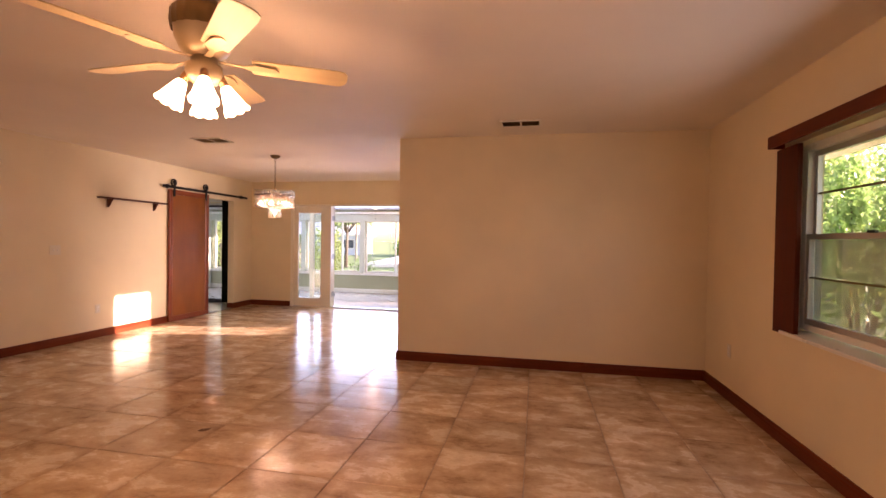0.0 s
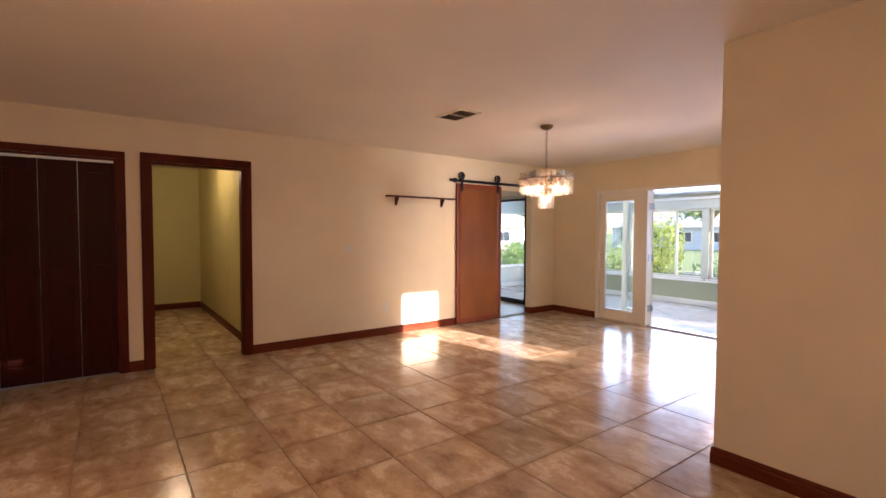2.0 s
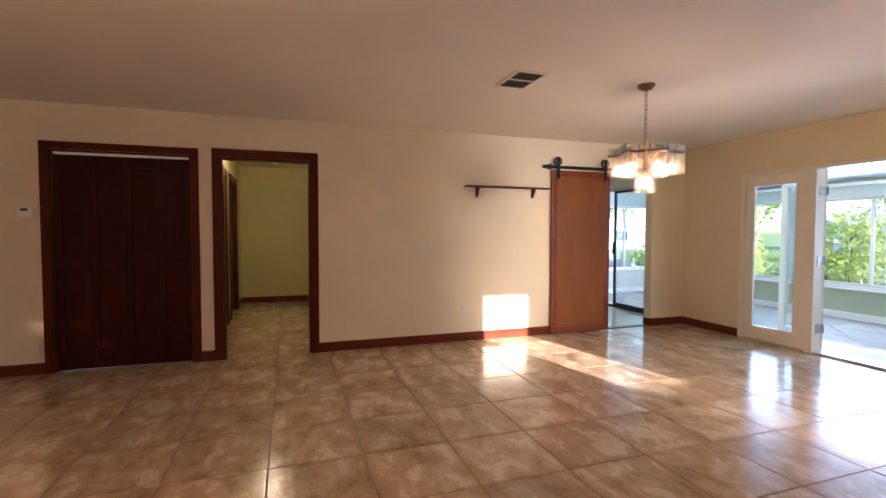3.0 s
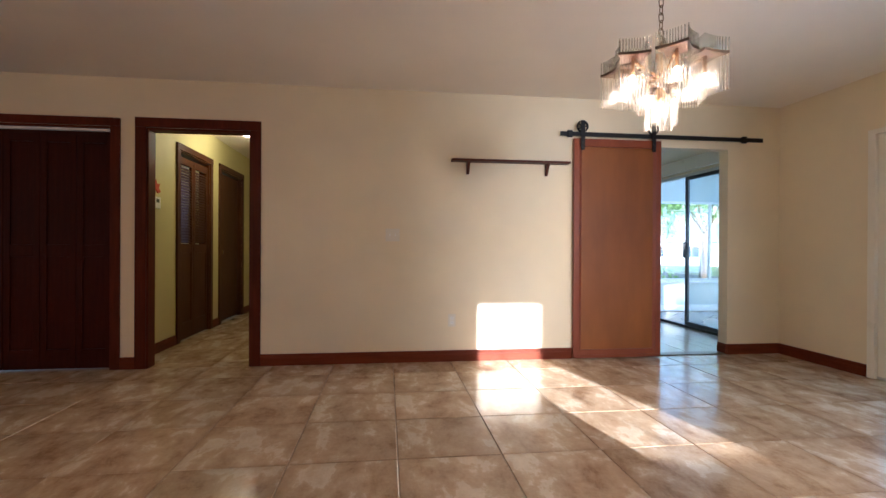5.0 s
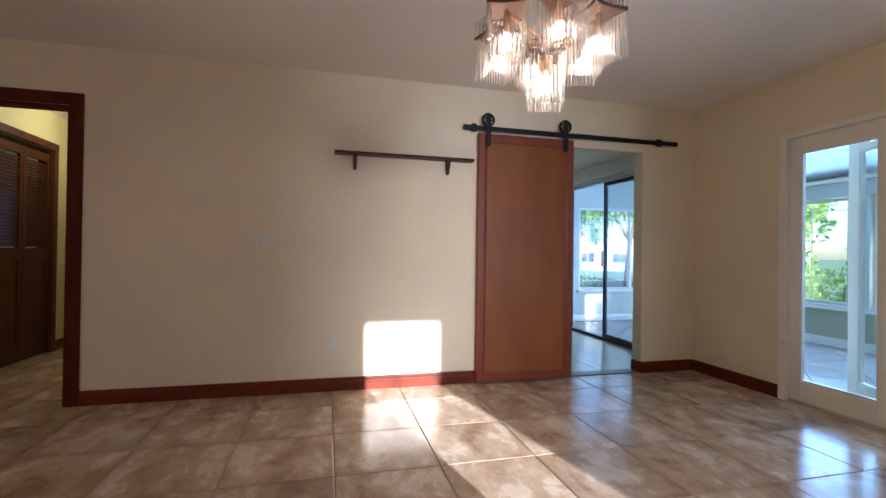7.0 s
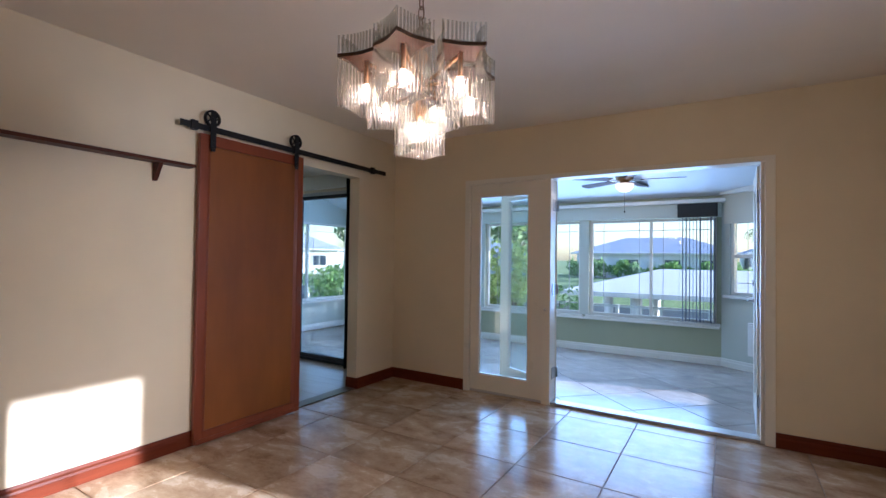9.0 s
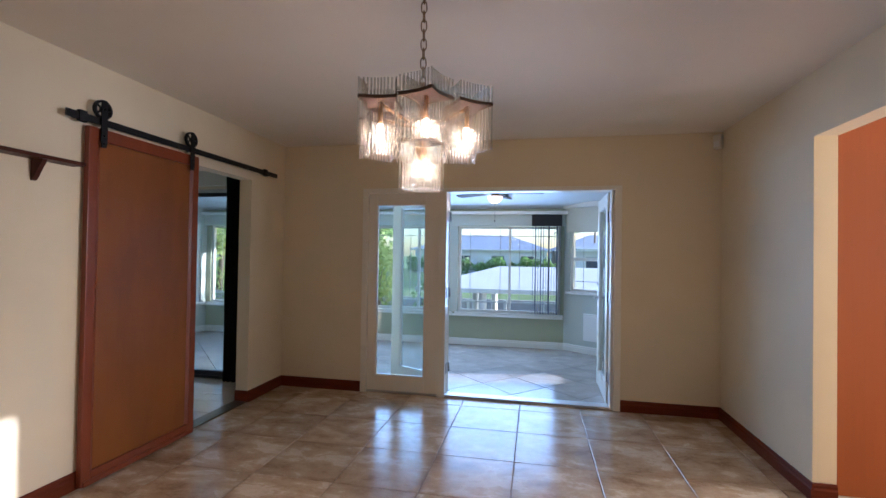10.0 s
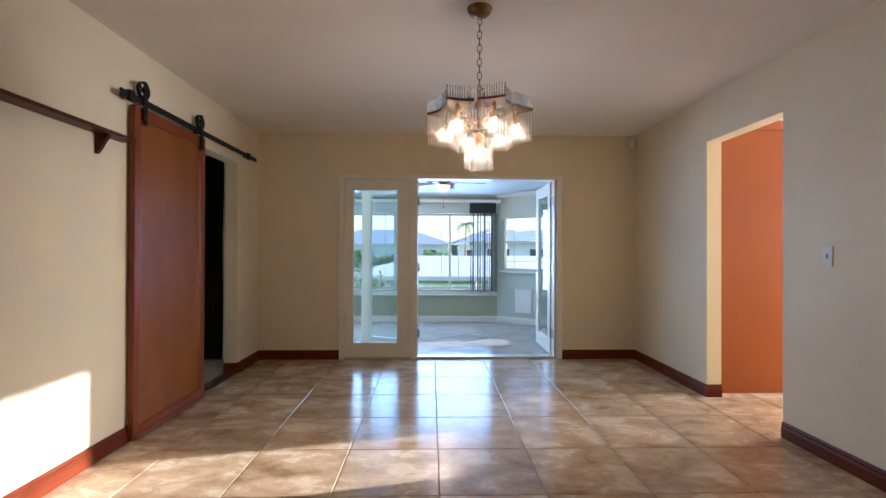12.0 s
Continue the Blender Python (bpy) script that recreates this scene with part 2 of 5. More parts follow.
def boxpart(name, dims, material, parent=None, label="", bevel=0.0, kind=""):
    bm = bmesh.new()
    bx(bm, *dims, bevel=bevel)
    return part(name, bm, material, parent, label, kind)


def wall(name, axis, p0, p1, a0, a1, z0, z1, holes, material, label):
    """A wall of real thickness from p0 to p1, along the other axis from a0 to a1; holes are (from, to, low, high)."""
    bm = bmesh.new()
    cuts = sorted({a0, a1, *(h[0] for h in holes), *(h[1] for h in holes)})
    for s, e in zip(cuts, cuts[1:]):
        mid, spans = (s + e) / 2, [(z0, z1)]
        for h in holes:
            if h[0] < mid < h[1]:
                spans = [piece for lo, hi in spans for piece in ((lo, min(hi, h[2])), (max(lo, h[3]), hi)) if piece[1] - piece[0] > 1e-4]
        for lo, hi in spans:
            bx(bm, p0, p1, s, e, lo, hi) if axis == "y" else bx(bm, s, e, p0, p1, lo, hi)
    bmesh.ops.remove_doubles(bm, verts=bm.verts[:], dist=1e-4)
    seen = collections_faces(bm)
    bmesh.ops.delete(bm, geom=seen, context="FACES_ONLY")
    ob = part(name, bm, material, None, label, "structure")
    return ob


def collections_faces(bm):
    """Pairs of faces that lie on each other between two boxes."""
    found = {}
    for f in bm.faces:
        found.setdefault(tuple(sorted(v.index for v in f.verts)), []).append(f)
    return [f for fs in found.values() if len(fs) > 1 for f in fs]


# ---- the plan ----
H = 2.44
XR, XE, YN, YS = 4.085, 7.205, 3.36, -6.6

wall("wall_west", "y", -0.12, 0.0, YS, 3.36, 0, H, [(-3.93, -2.79, 0, 2.03), (-2.53, -1.68, 0, 2.03), (1.98, 2.80, 0, 2.01)], M_WALL, "cream painted plaster wall with wood-trimmed door openings")
wall("wall_north", "x", 3.36, 3.49, -2.9, 4.2, 0, H + 0.2, [(-2.4, -0.62, 0, 2.02), (0.895, 3.22, 0, 1.985)], M_WALL, "cream painted wall round the french doors")
wall("wall_kitchen", "y", XR, 4.205, 0.12, 3.36, 0, H, [(1.235, 2.042, 0, 2.065)], M_WALL, "cream painted wall with an open doorway")
wall("wall_middle", "x", 0.0, 0.12, XR, XE, 0, H, [], M_WALL, "plain cream painted partition wall")
wall("wall_east", "y", XE, XE + 0.2, YS, 3.62, 0, H, [(-3.35, -1.44, 0.76, 1.98), (1.415, 2.585, 1.00, 2.12)], M_WALL, "cream painted outer wall with windows")
wall("wall_south", "x", YS - 0.15, YS, -0.12, XE + 0.2, 0, H, [], M_WALL, "cream painted outer wall")
boxpart("ceiling", (-0.12, XE, YS, 3.36, H, H + 0.12), M_CEIL, None, "off-white painted flat ceiling", kind="structure")
wall("wall_kitchen_north", "x", 3.50, 3.62, 4.2, XE, 0, H, [], M_WALL, "cream painted kitchen wall")

floor = boxpart("floor", (-4.0, XE + 0.2, YS - 0.1, 3.49, -0.14, -0.005), M_GROUT, None, "tan stone tile floor with brown grout joints", kind="structure")
porch_floor = boxpart("porch_floor", (-4.2, 4.4, 3.49, 6.15, -0.15, -0.012), M_GROUT, None, "greyish diagonal tile floor of the sunroom", kind="structure")

# ---- hall behind the doorway ----
wall("hall_wall_south", "x", -2.84, -2.72, -3.87, -0.12, 0, H, [(-1.91, -1.06, 0, 2.06), (-3.17, -2.28, 0, 2.06)], M_HALL, "yellow-green painted hall wall")
wall("hall_wall_north", "x", -1.56, -1.44, -3.87, -0.12, 0, H, [], M_HALL, "yellow-green painted hall wall")
wall("hall_wall_west", "y", -3.99, -3.87, -2.84, -1.44, 0, H, [], M_HALL, "yellow-green painted end wall of the hall")
boxpart("hall_ceiling", (-3.99, -0.12, -2.84, -1.44, H, H + 0.1), M_CEIL, None, "off-white hall ceiling", kind="structure")

boxpart("hall_closet_back", (-3.3, -0.7, -3.3, -3.28, 0, H), M_HALL, None, "wall behind the hall closet", kind="structure")
boxpart("hall_closet_top", (-3.3, -0.7, -3.28, -2.84, H - 0.02, H), M_HALL, None, "closet ceiling", kind="structure")

# ---- side room behind the barn door ----
wall("side_room_wall_west", "y", -2.9, -2.78, -1.4, 3.36, 0, H, [], M_WALL, "cream painted side room wall")
wall("side_room_wall_south", "x", 0.4, 0.52, -2.78, -0.12, 0, H, [], M_WALL, "cream painted side room wall")
boxpart("side_room_ceiling", (-2.78, -0.12, 0.52, 3.36, 2.2, 2.3), M_WALL, None, "low cream side room ceiling", kind="structure")

# ---- sunroom shell ----
wall("porch_wall_north", "x", 6.0, 6.12, -3.12, 2.95, 0, 2.2, [(1.38, 2.90, 0.50, 1.90), (-0.22, 1.26, 0.50, 1.90), (-1.82, -0.34, 0.50, 1.90), (-2.92, -1.94, 0.50, 1.90)], M_SAGE, "sage green sill wall below a row of sunroom windows")
# Unseen low opening, placed to let a sun band onto the porch floor.
wall("porch_wall_east", "y", 4.2, 4.32, 3.49, 5.2, 0, 2.7, [(4.42, 4.88, 0.24, 0.82)], M_PORCH, "pale grey-green sunroom wall")
wall("porch_wall_west", "y", -3.12, -3.0, 3.49, 6.0, 0, 2.7, [(3.95, 5.88, 0.5, 1.83)], M_PORCH, "pale grey-green sunroom wall")
wall("porch_wall_south_west", "x", 3.37, 3.49, -3.12, -2.9, 0, 2.7, [], M_PORCH, "pale grey-green sunroom wall")
bm = bmesh.new()
prism(bm, [(-3.75, 3.49, 2.60), (-3.75, 6.15, 2.03), (-3.75, 6.15, 2.13), (-3.75, 3.49, 2.70)], (8.1, 0, 0))
part("porch_ceiling", bm, M_PORCHCEIL, None, "pale sloping sunroom ceiling", "structure")


def slanted_wall(name, a, b, z1, holes, material, label, thick=0.12):
    """A wall standing on the line from a to b, with holes along it."""
    a, b = Vector((*a, 0)), Vector((*b, 0))
    length = (b - a).length
    ob = wall(name, "x", 0, thick, 0, length, 0, z1, holes, material, label)
    ob.matrix_world = Matrix.Translation(a) @ Matrix.Rotation(math.atan2(b.y - a.y, b.x - a.x), 4, "Z")
    return ob


slanted_wall("porch_wall_north_east", (2.95, 6.0), (4.2, 5.16), 2.2, [(0.10, 0.90, 0.86, 1.86)], M_PORCH, "pale grey-green angled sunroom wall with one window")


# ---- trim ----
def baseboard(name, a, b, face, height=0.1, material=None, thick=0.014):
    """A moulded baseboard along the floor from a to b; face is the way into the room."""
    a, b, face = Vector((*a, 0)), Vector((*b, 0)), Vector((*face, 0))
    prof = [(0, 0), (thick, 0), (thick, height * 0.62), (thick * 0.7, height * 0.74), (thick * 0.75, height * 0.86), (thick * 0.4, height), (0, height)]
    bm = bmesh.new()
    prism(bm, [a + face * p + Vector((0, 0, z)) for p, z in prof], b - a)
    return part(name, bm, material or M_TRIMH, None, "red-brown stained wooden baseboard with a moulded top edge" if material is None else "white painted baseboard", "structure")


M_TRIMX = wood("red_brown_baseboard_wood_long", (0.075, 0.013, 0.004), (0.19, 0.038, 0.011), 0.36, axis="x")
for a, b, face, m in (
    ((0, YS), (0, -3.997), (1, 0), None), ((0, -2.728), (0, -2.61), (1, 0), None), ((0, -1.60), (0, 1.98), (1, 0), None), ((0, 2.80), (0, 3.36), (1, 0), None),
    ((0.0, 2.80), (-0.12, 2.80), (0, -1), M_TRIMX), ((0, 3.36), (0.858, 3.36), (0, -1), M_TRIMX), ((3.28, 3.36), (XR, 3.36), (0, -1), M_TRIMX),
    ((XR, 3.36), (XR, 2.042 - 0.014), (-1, 0), None), ((XR, 2.042), (4.205, 2.042), (0, -1), M_TRIMX), ((XR, 1.235), (XR, -0.014), (-1, 0), None),
    ((XR, 0), (XE, 0), (0, -1), M_TRIMX), ((XE, 0), (XE, YS), (-1, 0), None), ((0, YS), (XE, YS), (0, 1), M_TRIMX),
    ((-3.87, -1.56), (-0.12, -1.56), (0, -1), M_TRIMX), ((-3.87, -2.72), (-3.87, -1.56), (1, 0), None), ((-0.12, -2.72), (-0.99, -2.72), (0, 1), M_TRIMX),
    ((-1.98, -2.72), (-2.21, -2.72), (0, 1), M_TRIMX), ((-3.24, -2.72), (-3.87, -2.72), (0, 1), M_TRIMX),
):
    baseboard("baseboard", a, b, face, material=m)
    if m is M_TRIMX:
        bpy.context.scene.collection.objects[-1]["label"] = "red-brown stained wooden baseboard with a moulded top edge"
for a, b, face in (((-3.0, 6.0), (2.95, 6.0), (0, -1)), ((4.2, 5.16), (4.2, 4.5), (-1, 0)), ((-3.0, 3.49), (-3.0, 6.0), (1, 0))):
    baseboard("baseboard", a, b, face, 0.1, M_WHITE)
d = Vector((4.2 - 2.95, 5.16 - 6.0)).normalized()
baseboard("baseboard", (2.95, 6.0), (4.2, 5.16), (d.y, -d.x), 0.1, M_WHITE)


def casing_set(name, axis, at, y0, y1, top, face, width, label, depth=0.12, material=None):
    """Flat casings round a door opening, with the lining of its jambs, as one thing with parts."""
    m = material or M_TRIM
    ob = thing(name, (0, 0, 0), label, "door frame", kind="structure")
    t = 0.02

    def board(pn, u0, u1, z0, z1, p0, p1, bev=0.003):
        dims = (min(p0, p1), max(p0, p1), u0, u1, z0, z1) if axis == "y" else (u0, u1, min(p0, p1), max(p0, p1), z0, z1)
        boxpart(pn, dims, m, ob, bevel=bev)

    board("casing", y0 - width, y0 + 0.006, 0, top, at, at + face * t)
    board("casing", y1 - 0.006, y1 + width, 0, top, at, at + face * t)
    board("head_casing", y0 - width, y1 + width, top + 0.0005, top + width, at, at + face * (t + 0.002))
    board("jamb_lining", y0, y0 + 0.018, 0, top - 0.018, at - face * depth, at - face * 0.0005)
    board("jamb_lining", y1 - 0.018, y1, 0, top - 0.018, at - face * depth, at - face * 0.0005)
    board("head_lining", y0, y1, top - 0.018, top, at - face * depth, at - face * 0.0005)
    return ob


casing_set("closet_door_frame", "y", 0, -3.93, -2.795, 2.03, 1, 0.067, "dark red-brown stained wooden casing round the closet doors")
casing_set("hall_door_frame", "y", 0, -2.53, -1.68, 2.03, 1, 0.08, "dark red-brown stained wooden casing round the hall doorway")
casing_set("hall_closet_frame", "x", -2.72, -1.91, -1.06, 2.06, 1, 0.07, "dark wooden casing round the louvred closet in the hall", material=M_LOUVRE)
casing_set("hall_second_frame", "x", -2.72, -3.17, -2.28, 2.06, 1, 0.07, "dark wooden casing round a second hall door", material=M_LOUVRE)

# ---- closet: four bifold leaves ----
closet = thing("closet_doors", (-0.035, -3.36, 0.01), "dark mahogany bifold closet doors with recessed panels, closed", "closet door")
for k in range(4):
    y = -0.5475 + k * 0.2745
    leaf = new("door_leaf")
    leaf.parent = closet
    leaf.location = (0, y, 0)
    for pn, dims in (("stile", (-0.018, 0.012, 0.002, 0.05, 0, 1.975)), ("stile", (-0.018, 0.012, 0.222, 0.2725, 0, 1.975)), ("rail", (-0.018, 0.0115, 0.05, 0.222, 0, 0.16)),
                     ("rail", (-0.018, 0.0115, 0.05, 0.222, 0.93, 1.03)), ("rail", (-0.018, 0.0115, 0.05, 0.222, 1.88, 1.975)), ("panel", (-0.012, 0.0, 0.05, 0.222, 0.16, 0.93)), ("panel", (-0.012, 0.0, 0.05, 0.222, 1.03, 1.88))):
        boxpart(pn, dims, M_DARKDOOR, leaf, bevel=0.002)
boxpart("closet_track", (-0.06, -0.01, -3.9, -2.82, 1.99, 2.008), M_WPLASTIC, closet).location = (0.035, 3.36, -0.01)
boxpart("closet_back", (-0.7, -0.68, -4.1, -2.85, 0, H), M_WALL, None, "closet back wall", kind="structure")

# ---- hall things ----
louvre = thing("louvre_doors", (-1.485, -2.755, 0.01), "pair of dark brown louvred bifold doors in the hall, closed", "closet door")
for k in (0, 1):
    leaf = new("door_leaf")
    leaf.parent, leaf.location = louvre, (-0.43 + 0.43 * k, 0, 0)
    for pn, dims in (("stile", (0.003, 0.05, -0.015, 0.015, 0, 2.0)), ("stile", (0.38, 0.427, -0.015, 0.015, 0, 2.0)), ("rail", (0.05, 0.38, -0.014, 0.014, 0, 0.18)),
                     ("rail", (0.05, 0.38, -0.014, 0.014, 0.95, 1.05)), ("rail", (0.05, 0.38, -0.014, 0.014, 1.92, 2.0)), ("panel", (0.05, 0.38, -0.006, 0.006, 0.18, 0.95))):
        boxpart(pn, dims, M_LOUVRE, leaf, bevel=0.002)
    z, slat_mesh = 1.07, None
    while z < 1.9:
        if slat_mesh is None:
            bm = bmesh.new()
            prism(bm, [(0.05, -0.012, 0.014), (0.05, 0.013, -0.012), (0.05, 0.014, -0.005), (0.05, -0.011, 0.021)], (0.33, 0, 0))
            slat = part("slat", bm, M_LOUVRE, leaf)
            slat_mesh = slat.data
        else:
            slat = new("slat", slat_mesh)
            slat.parent = leaf
        slat.location = (0, 0, z)
        z += 0.031
sdoor = thing("hall_door", (-2.725, -2.79, 0.01), "dark brown flush wooden door in the hall, closed", "door")
boxpart("door_leaf", (-0.425, 0.425, -0.018, 0.018, 0, 2.02), M_LOUVRE, sdoor, bevel=0.003)
bm = bmesh.new()
lathe(bm, [(0.0, 0), (0.03, 0), (0.03, 0.006), (0.01, 0.012), (0.01, 0.035), (0.026, 0.045), (0.026, 0.06), (0.0, 0.068)], 18, (0.36, 0.018, 0.95), Matrix.Rotation(-math.pi / 2, 3, "X"))
part("knob", bm, M_BRASSD, sdoor, "round brass door knob")

thermo = thing("thermostat", (-0.565, -2.72, 1.45), "small white thermostat with a grey screen on the hall wall", "thermostat")
boxpart("case", (-0.055, 0.055, 0, 0.022, -0.055, 0.055), M_WPLASTIC, thermo, bevel=0.006)
boxpart("screen", (-0.025, 0.03, 0.022, 0.024, 0.0, 0.035), Mat("grey_screen", (0.16, 0.18, 0.16), 0.2).m, thermo, "dark grey display")
leafm = thing("maple_leaf_ornament", (-0.545, -2.715, 1.58), "small red-orange fabric maple leaf on the hall wall", "ornament")
for k in range(5):
    a = math.pi / 2 + (k - 2) * 0.9
    bm = bmesh.new()
    c, s_ = math.cos(a), math.sin(a)
    prism(bm, [(0.008 * s_, 0, -0.008 * c), (0.05 * c + 0.028 * s_, 0, 0.05 * s_ - 0.028 * c), (0.09 * c, 0.004, 0.09 * s_), (0.05 * c - 0.028 * s_, 0, 0.05 * s_ + 0.028 * c), (-0.008 * s_, 0, 0.008 * c)], (0, 0.004 + 0.001 * k, 0))
    part("lobe", bm, paint("red_orange_felt", (0.62, 0.09, 0.03), 0.8, 0.2) if k == 0 else bpy.data.materials["red_orange_felt"], leafm)
smoke = thing("smoke_detector", (-3.2, -2.1, H), "round white smoke detector on the hall ceiling", "smoke detector")
bm = bmesh.new()
lathe(bm, [(0.0, -0.035), (0.045, -0.035), (0.06, -0.022), (0.065, 0.0)], 24)
part("case", bm, M_WPLASTIC, smoke)
halight = thing("hall_ceiling_light", (-1.62, -2.17, H), "round frosted glass ceiling light in the hall", "ceiling light")
bm = bmesh.new()
lathe(bm, [(0.0, -0.09), (0.06, -0.082), (0.11, -0.05), (0.13, -0.012)], 28)
part("bowl", bm, glow("hall_bowl_glow", (1.0, 0.85, 0.55), 1.2), halight)
bm = bmesh.new()
lathe(bm, [(0.135, -0.014), (0.14, -0.008), (0.14, 0.0), (0.0, 0.0)], 28)
part("base_plate", bm, M_BRASSD, halight)
lamp("hall_lamp", (-1.62, -2.17, 2.25), 2.8, (1.0, 0.82, 0.45), 0.08)

dry = thing("dry_leaf", (3.38, -2.15, 0.001), "small curled brown dry leaf lying on the tile floor", "leaf", rz=28)
bm = bmesh.new()
rim = [(-0.045, 0.0, 0.003), (-0.02, 0.012, 0.010), (0.012, 0.014, 0.006), (0.045, 0.002, 0.014), (0.014, -0.011, 0.002), (-0.018, -0.010, 0.001)]
prism(bm, rim, (0, 0, 0.0015))
part("blade", bm, paint("dry_brown_leaf", (0.16, 0.08, 0.035), 0.8, 0.3), dry)

# ---- barn door and its hardware ----
barn = thing("barn_door", (0.034, 1.60, 0.012), "orange-brown stained sliding barn door with a red-brown frame", "sliding door")
Y0, Y1, ZT = -0.395, 0.47, 2.045
boxpart("panel", (-0.010, 0.004, Y0 + 0.05, Y1 - 0.05, 0.06, ZT - 0.06), M_BARN, barn, "smooth orange-brown veneer panel")
for y0, y1 in ((Y0, Y0 + 0.058), (Y1 - 0.058, Y1)):
    boxpart("stile", (-0.018, 0.018, y0, y1, 0, ZT), M_BARNF, barn, bevel=0.006)
    inner = y1 if y0 == Y0 else y0
    sgn = 1 if y0 == Y0 else -1
    bm = bmesh.new()
    prism(bm, [(0.004, inner, 0.07), (0.015, inner, 0.07), (0.006, inner + sgn * 0.018, 0.07), (0.004, inner + sgn * 0.02, 0.07)], (0, 0, ZT - 0.14))
    part("bead", bm, M_BARNF, barn)
for z0, z1 in ((0, 0.075), (ZT - 0.075, ZT)):
    boxpart("rail", (-0.018, 0.0175, Y0 + 0.058, Y1 - 0.058, z0, z1), M_BARNF, barn, bevel=0.005)
boxpart("kick_strip", (0.018, 0.028, Y0 + 0.01, Y1 - 0.01, 0.0, 0.03), M_BARNF, barn, bevel=0.004)

track = thing("barn_door_track", (0.05, 0, 2.095), "long black iron rail above the barn door", "door rail")
boxpart("rail", (-0.004, 0.004, 1.07, 3.13, -0.02, 0.02), M_IRON, track, bevel=0.001)
for y in (1.15, 2.0, 2.94):
    bm = bmesh.new()
    tube(bm, (-0.05, y, 0), (-0.004, y, 0), 0.013, n=16)
    tube(bm, (0.004, y, 0), (0.012, y, 0), 0.012, n=6)
    part("spacer", bm, M_IRON, track)
for y in (1.16, 2.93):
    boxpart("end_stop", (-0.012, 0.014, y - 0.022, y + 0.022, -0.032, 0.032), M_IRON, track, bevel=0.004)


def hanger(place):
    ob = thing("barn_door_hanger", place, "black iron strap hanger with a spoked wheel on the rail", "door roller", "rollers of the barn door")
    bm = bmesh.new()
    prism(bm, [(0.012, -0.014, -0.15), (0.012, 0.014, -0.15), (0.012, 0.020, -0.12), (0.012, 0.020, 0.11), (0.012, 0.012, 0.125), (0.012, -0.012, 0.125), (0.012, -0.020, 0.11), (0.012, -0.020, -0.12)], (0.006, 0, 0))
    part("strap", bm, M_IRON, ob)
    turn = Matrix.Rotation(math.pi / 2, 3, "Y")
    bm = bmesh.new()
    lathe(bm, [(0.044, -0.010), (0.056, -0.010), (0.056, -0.006), (0.048, 0.0), (0.056, 0.006), (0.056, 0.010), (0.044, 0.010), (0.044, -0.010)], 28, (0, 0, 0.072), turn)
    for k in range(5):
        a = 2 * math.pi * k / 5
        tube(bm, (0, 0.008 * math.cos(a), 0.072 + 0.008 * math.sin(a)), (0, 0.046 * math.cos(a), 0.072 + 0.046 * math.sin(a)), 0.006, n=6)
    tube(bm, (-0.011, 0, 0.072), (0.011, 0, 0.072), 0.013, n=16)
    part("wheel", bm, M_IRON, ob)
    for z in (0.072, -0.08, -0.125):
        bm = bmesh.new()
        tube(bm, (0.018, 0, z), (0.026, 0, z), 0.009, n=6)
        part("bolt", bm, M_IRON, ob)
    return ob


h1 = hanger((0.05, 1.283, 2.095))
h2 = copy_thing(h1, pose(0.05, 1.985, 2.095))

# ---- wall shelf ----
shelf = thing("wall_shelf", (0.0, 0.61, 1.82), "empty narrow dark wood wall shelf on two small brackets", "shelf")
boxpart("board", (0.002, 0.095, -0.555, 0.545, -0.010, 0.010), M_SHELF, shelf, bevel=0.003)
for y in (-0.40, 0.34):
    bm = bmesh.new()
    prism(bm, [(0.002, y - 0.012, -0.0105), (0.075, y - 0.012, -0.0105), (0.072, y - 0.012, -0.028), (0.055, y - 0.012, -0.05), (0.032, y - 0.012, -0.09), (0.014, y - 0.012, -0.115), (0.002, y - 0.012, -0.118)], (0, 0.024, 0))
    part("bracket", bm, M_SHELF, shelf)

# ---- switches and sockets ----


def plate(name, place, turn, label, category, width=0.07, kind="switch"):
    ob = thing(name, place, label, category, rz=turn)
    boxpart("cover_plate", (0, 0.006, -width / 2, width / 2, -0.057, 0.057), M_PLASTIC, ob, bevel=0.003)
    n = max(1, round(width / 0.06) if width > 0.09 else 1)
    for k in range(n):
        y = (k - (n - 1) / 2) * 0.046
        if kind == "switch":
            boxpart("toggle", (0.006, 0.014, y - 0.005, y + 0.005, -0.011, 0.013), M_WPLASTIC, ob, bevel=0.002)
        else:
            for z in (-0.02, 0.02):
                boxpart("outlet_face", (0.006, 0.0085, y - 0.016, y + 0.016, z - 0.014, z + 0.014), M_WPLASTIC, ob, bevel=0.001)
                for q in (-0.006, 0.006):
                    boxpart("slot", (0.0085, 0.009, y + q - 0.001, y + q + 0.001, z - 0.004, z + 0.006), M_BLACK, ob)
    return ob


plate("light_switch", (0, -0.468, 1.142), 0, "double ivory switch plate on the cream wall", "light switch", 0.125)
plate("wall_outlet", (0, 0.071, 0.372), 0, "ivory wall socket above the baseboard", "outlet", 0.07, "outlet")
plate("light_switch", (XR, 0.905, 1.15), 180, "ivory switch plate beside the kitchen doorway", "light switch", 0.07)
plate("wall_outlet", (XE, -0.56, 0.42), 180, "cream wall socket below the window wall", "outlet", 0.07, "outlet")

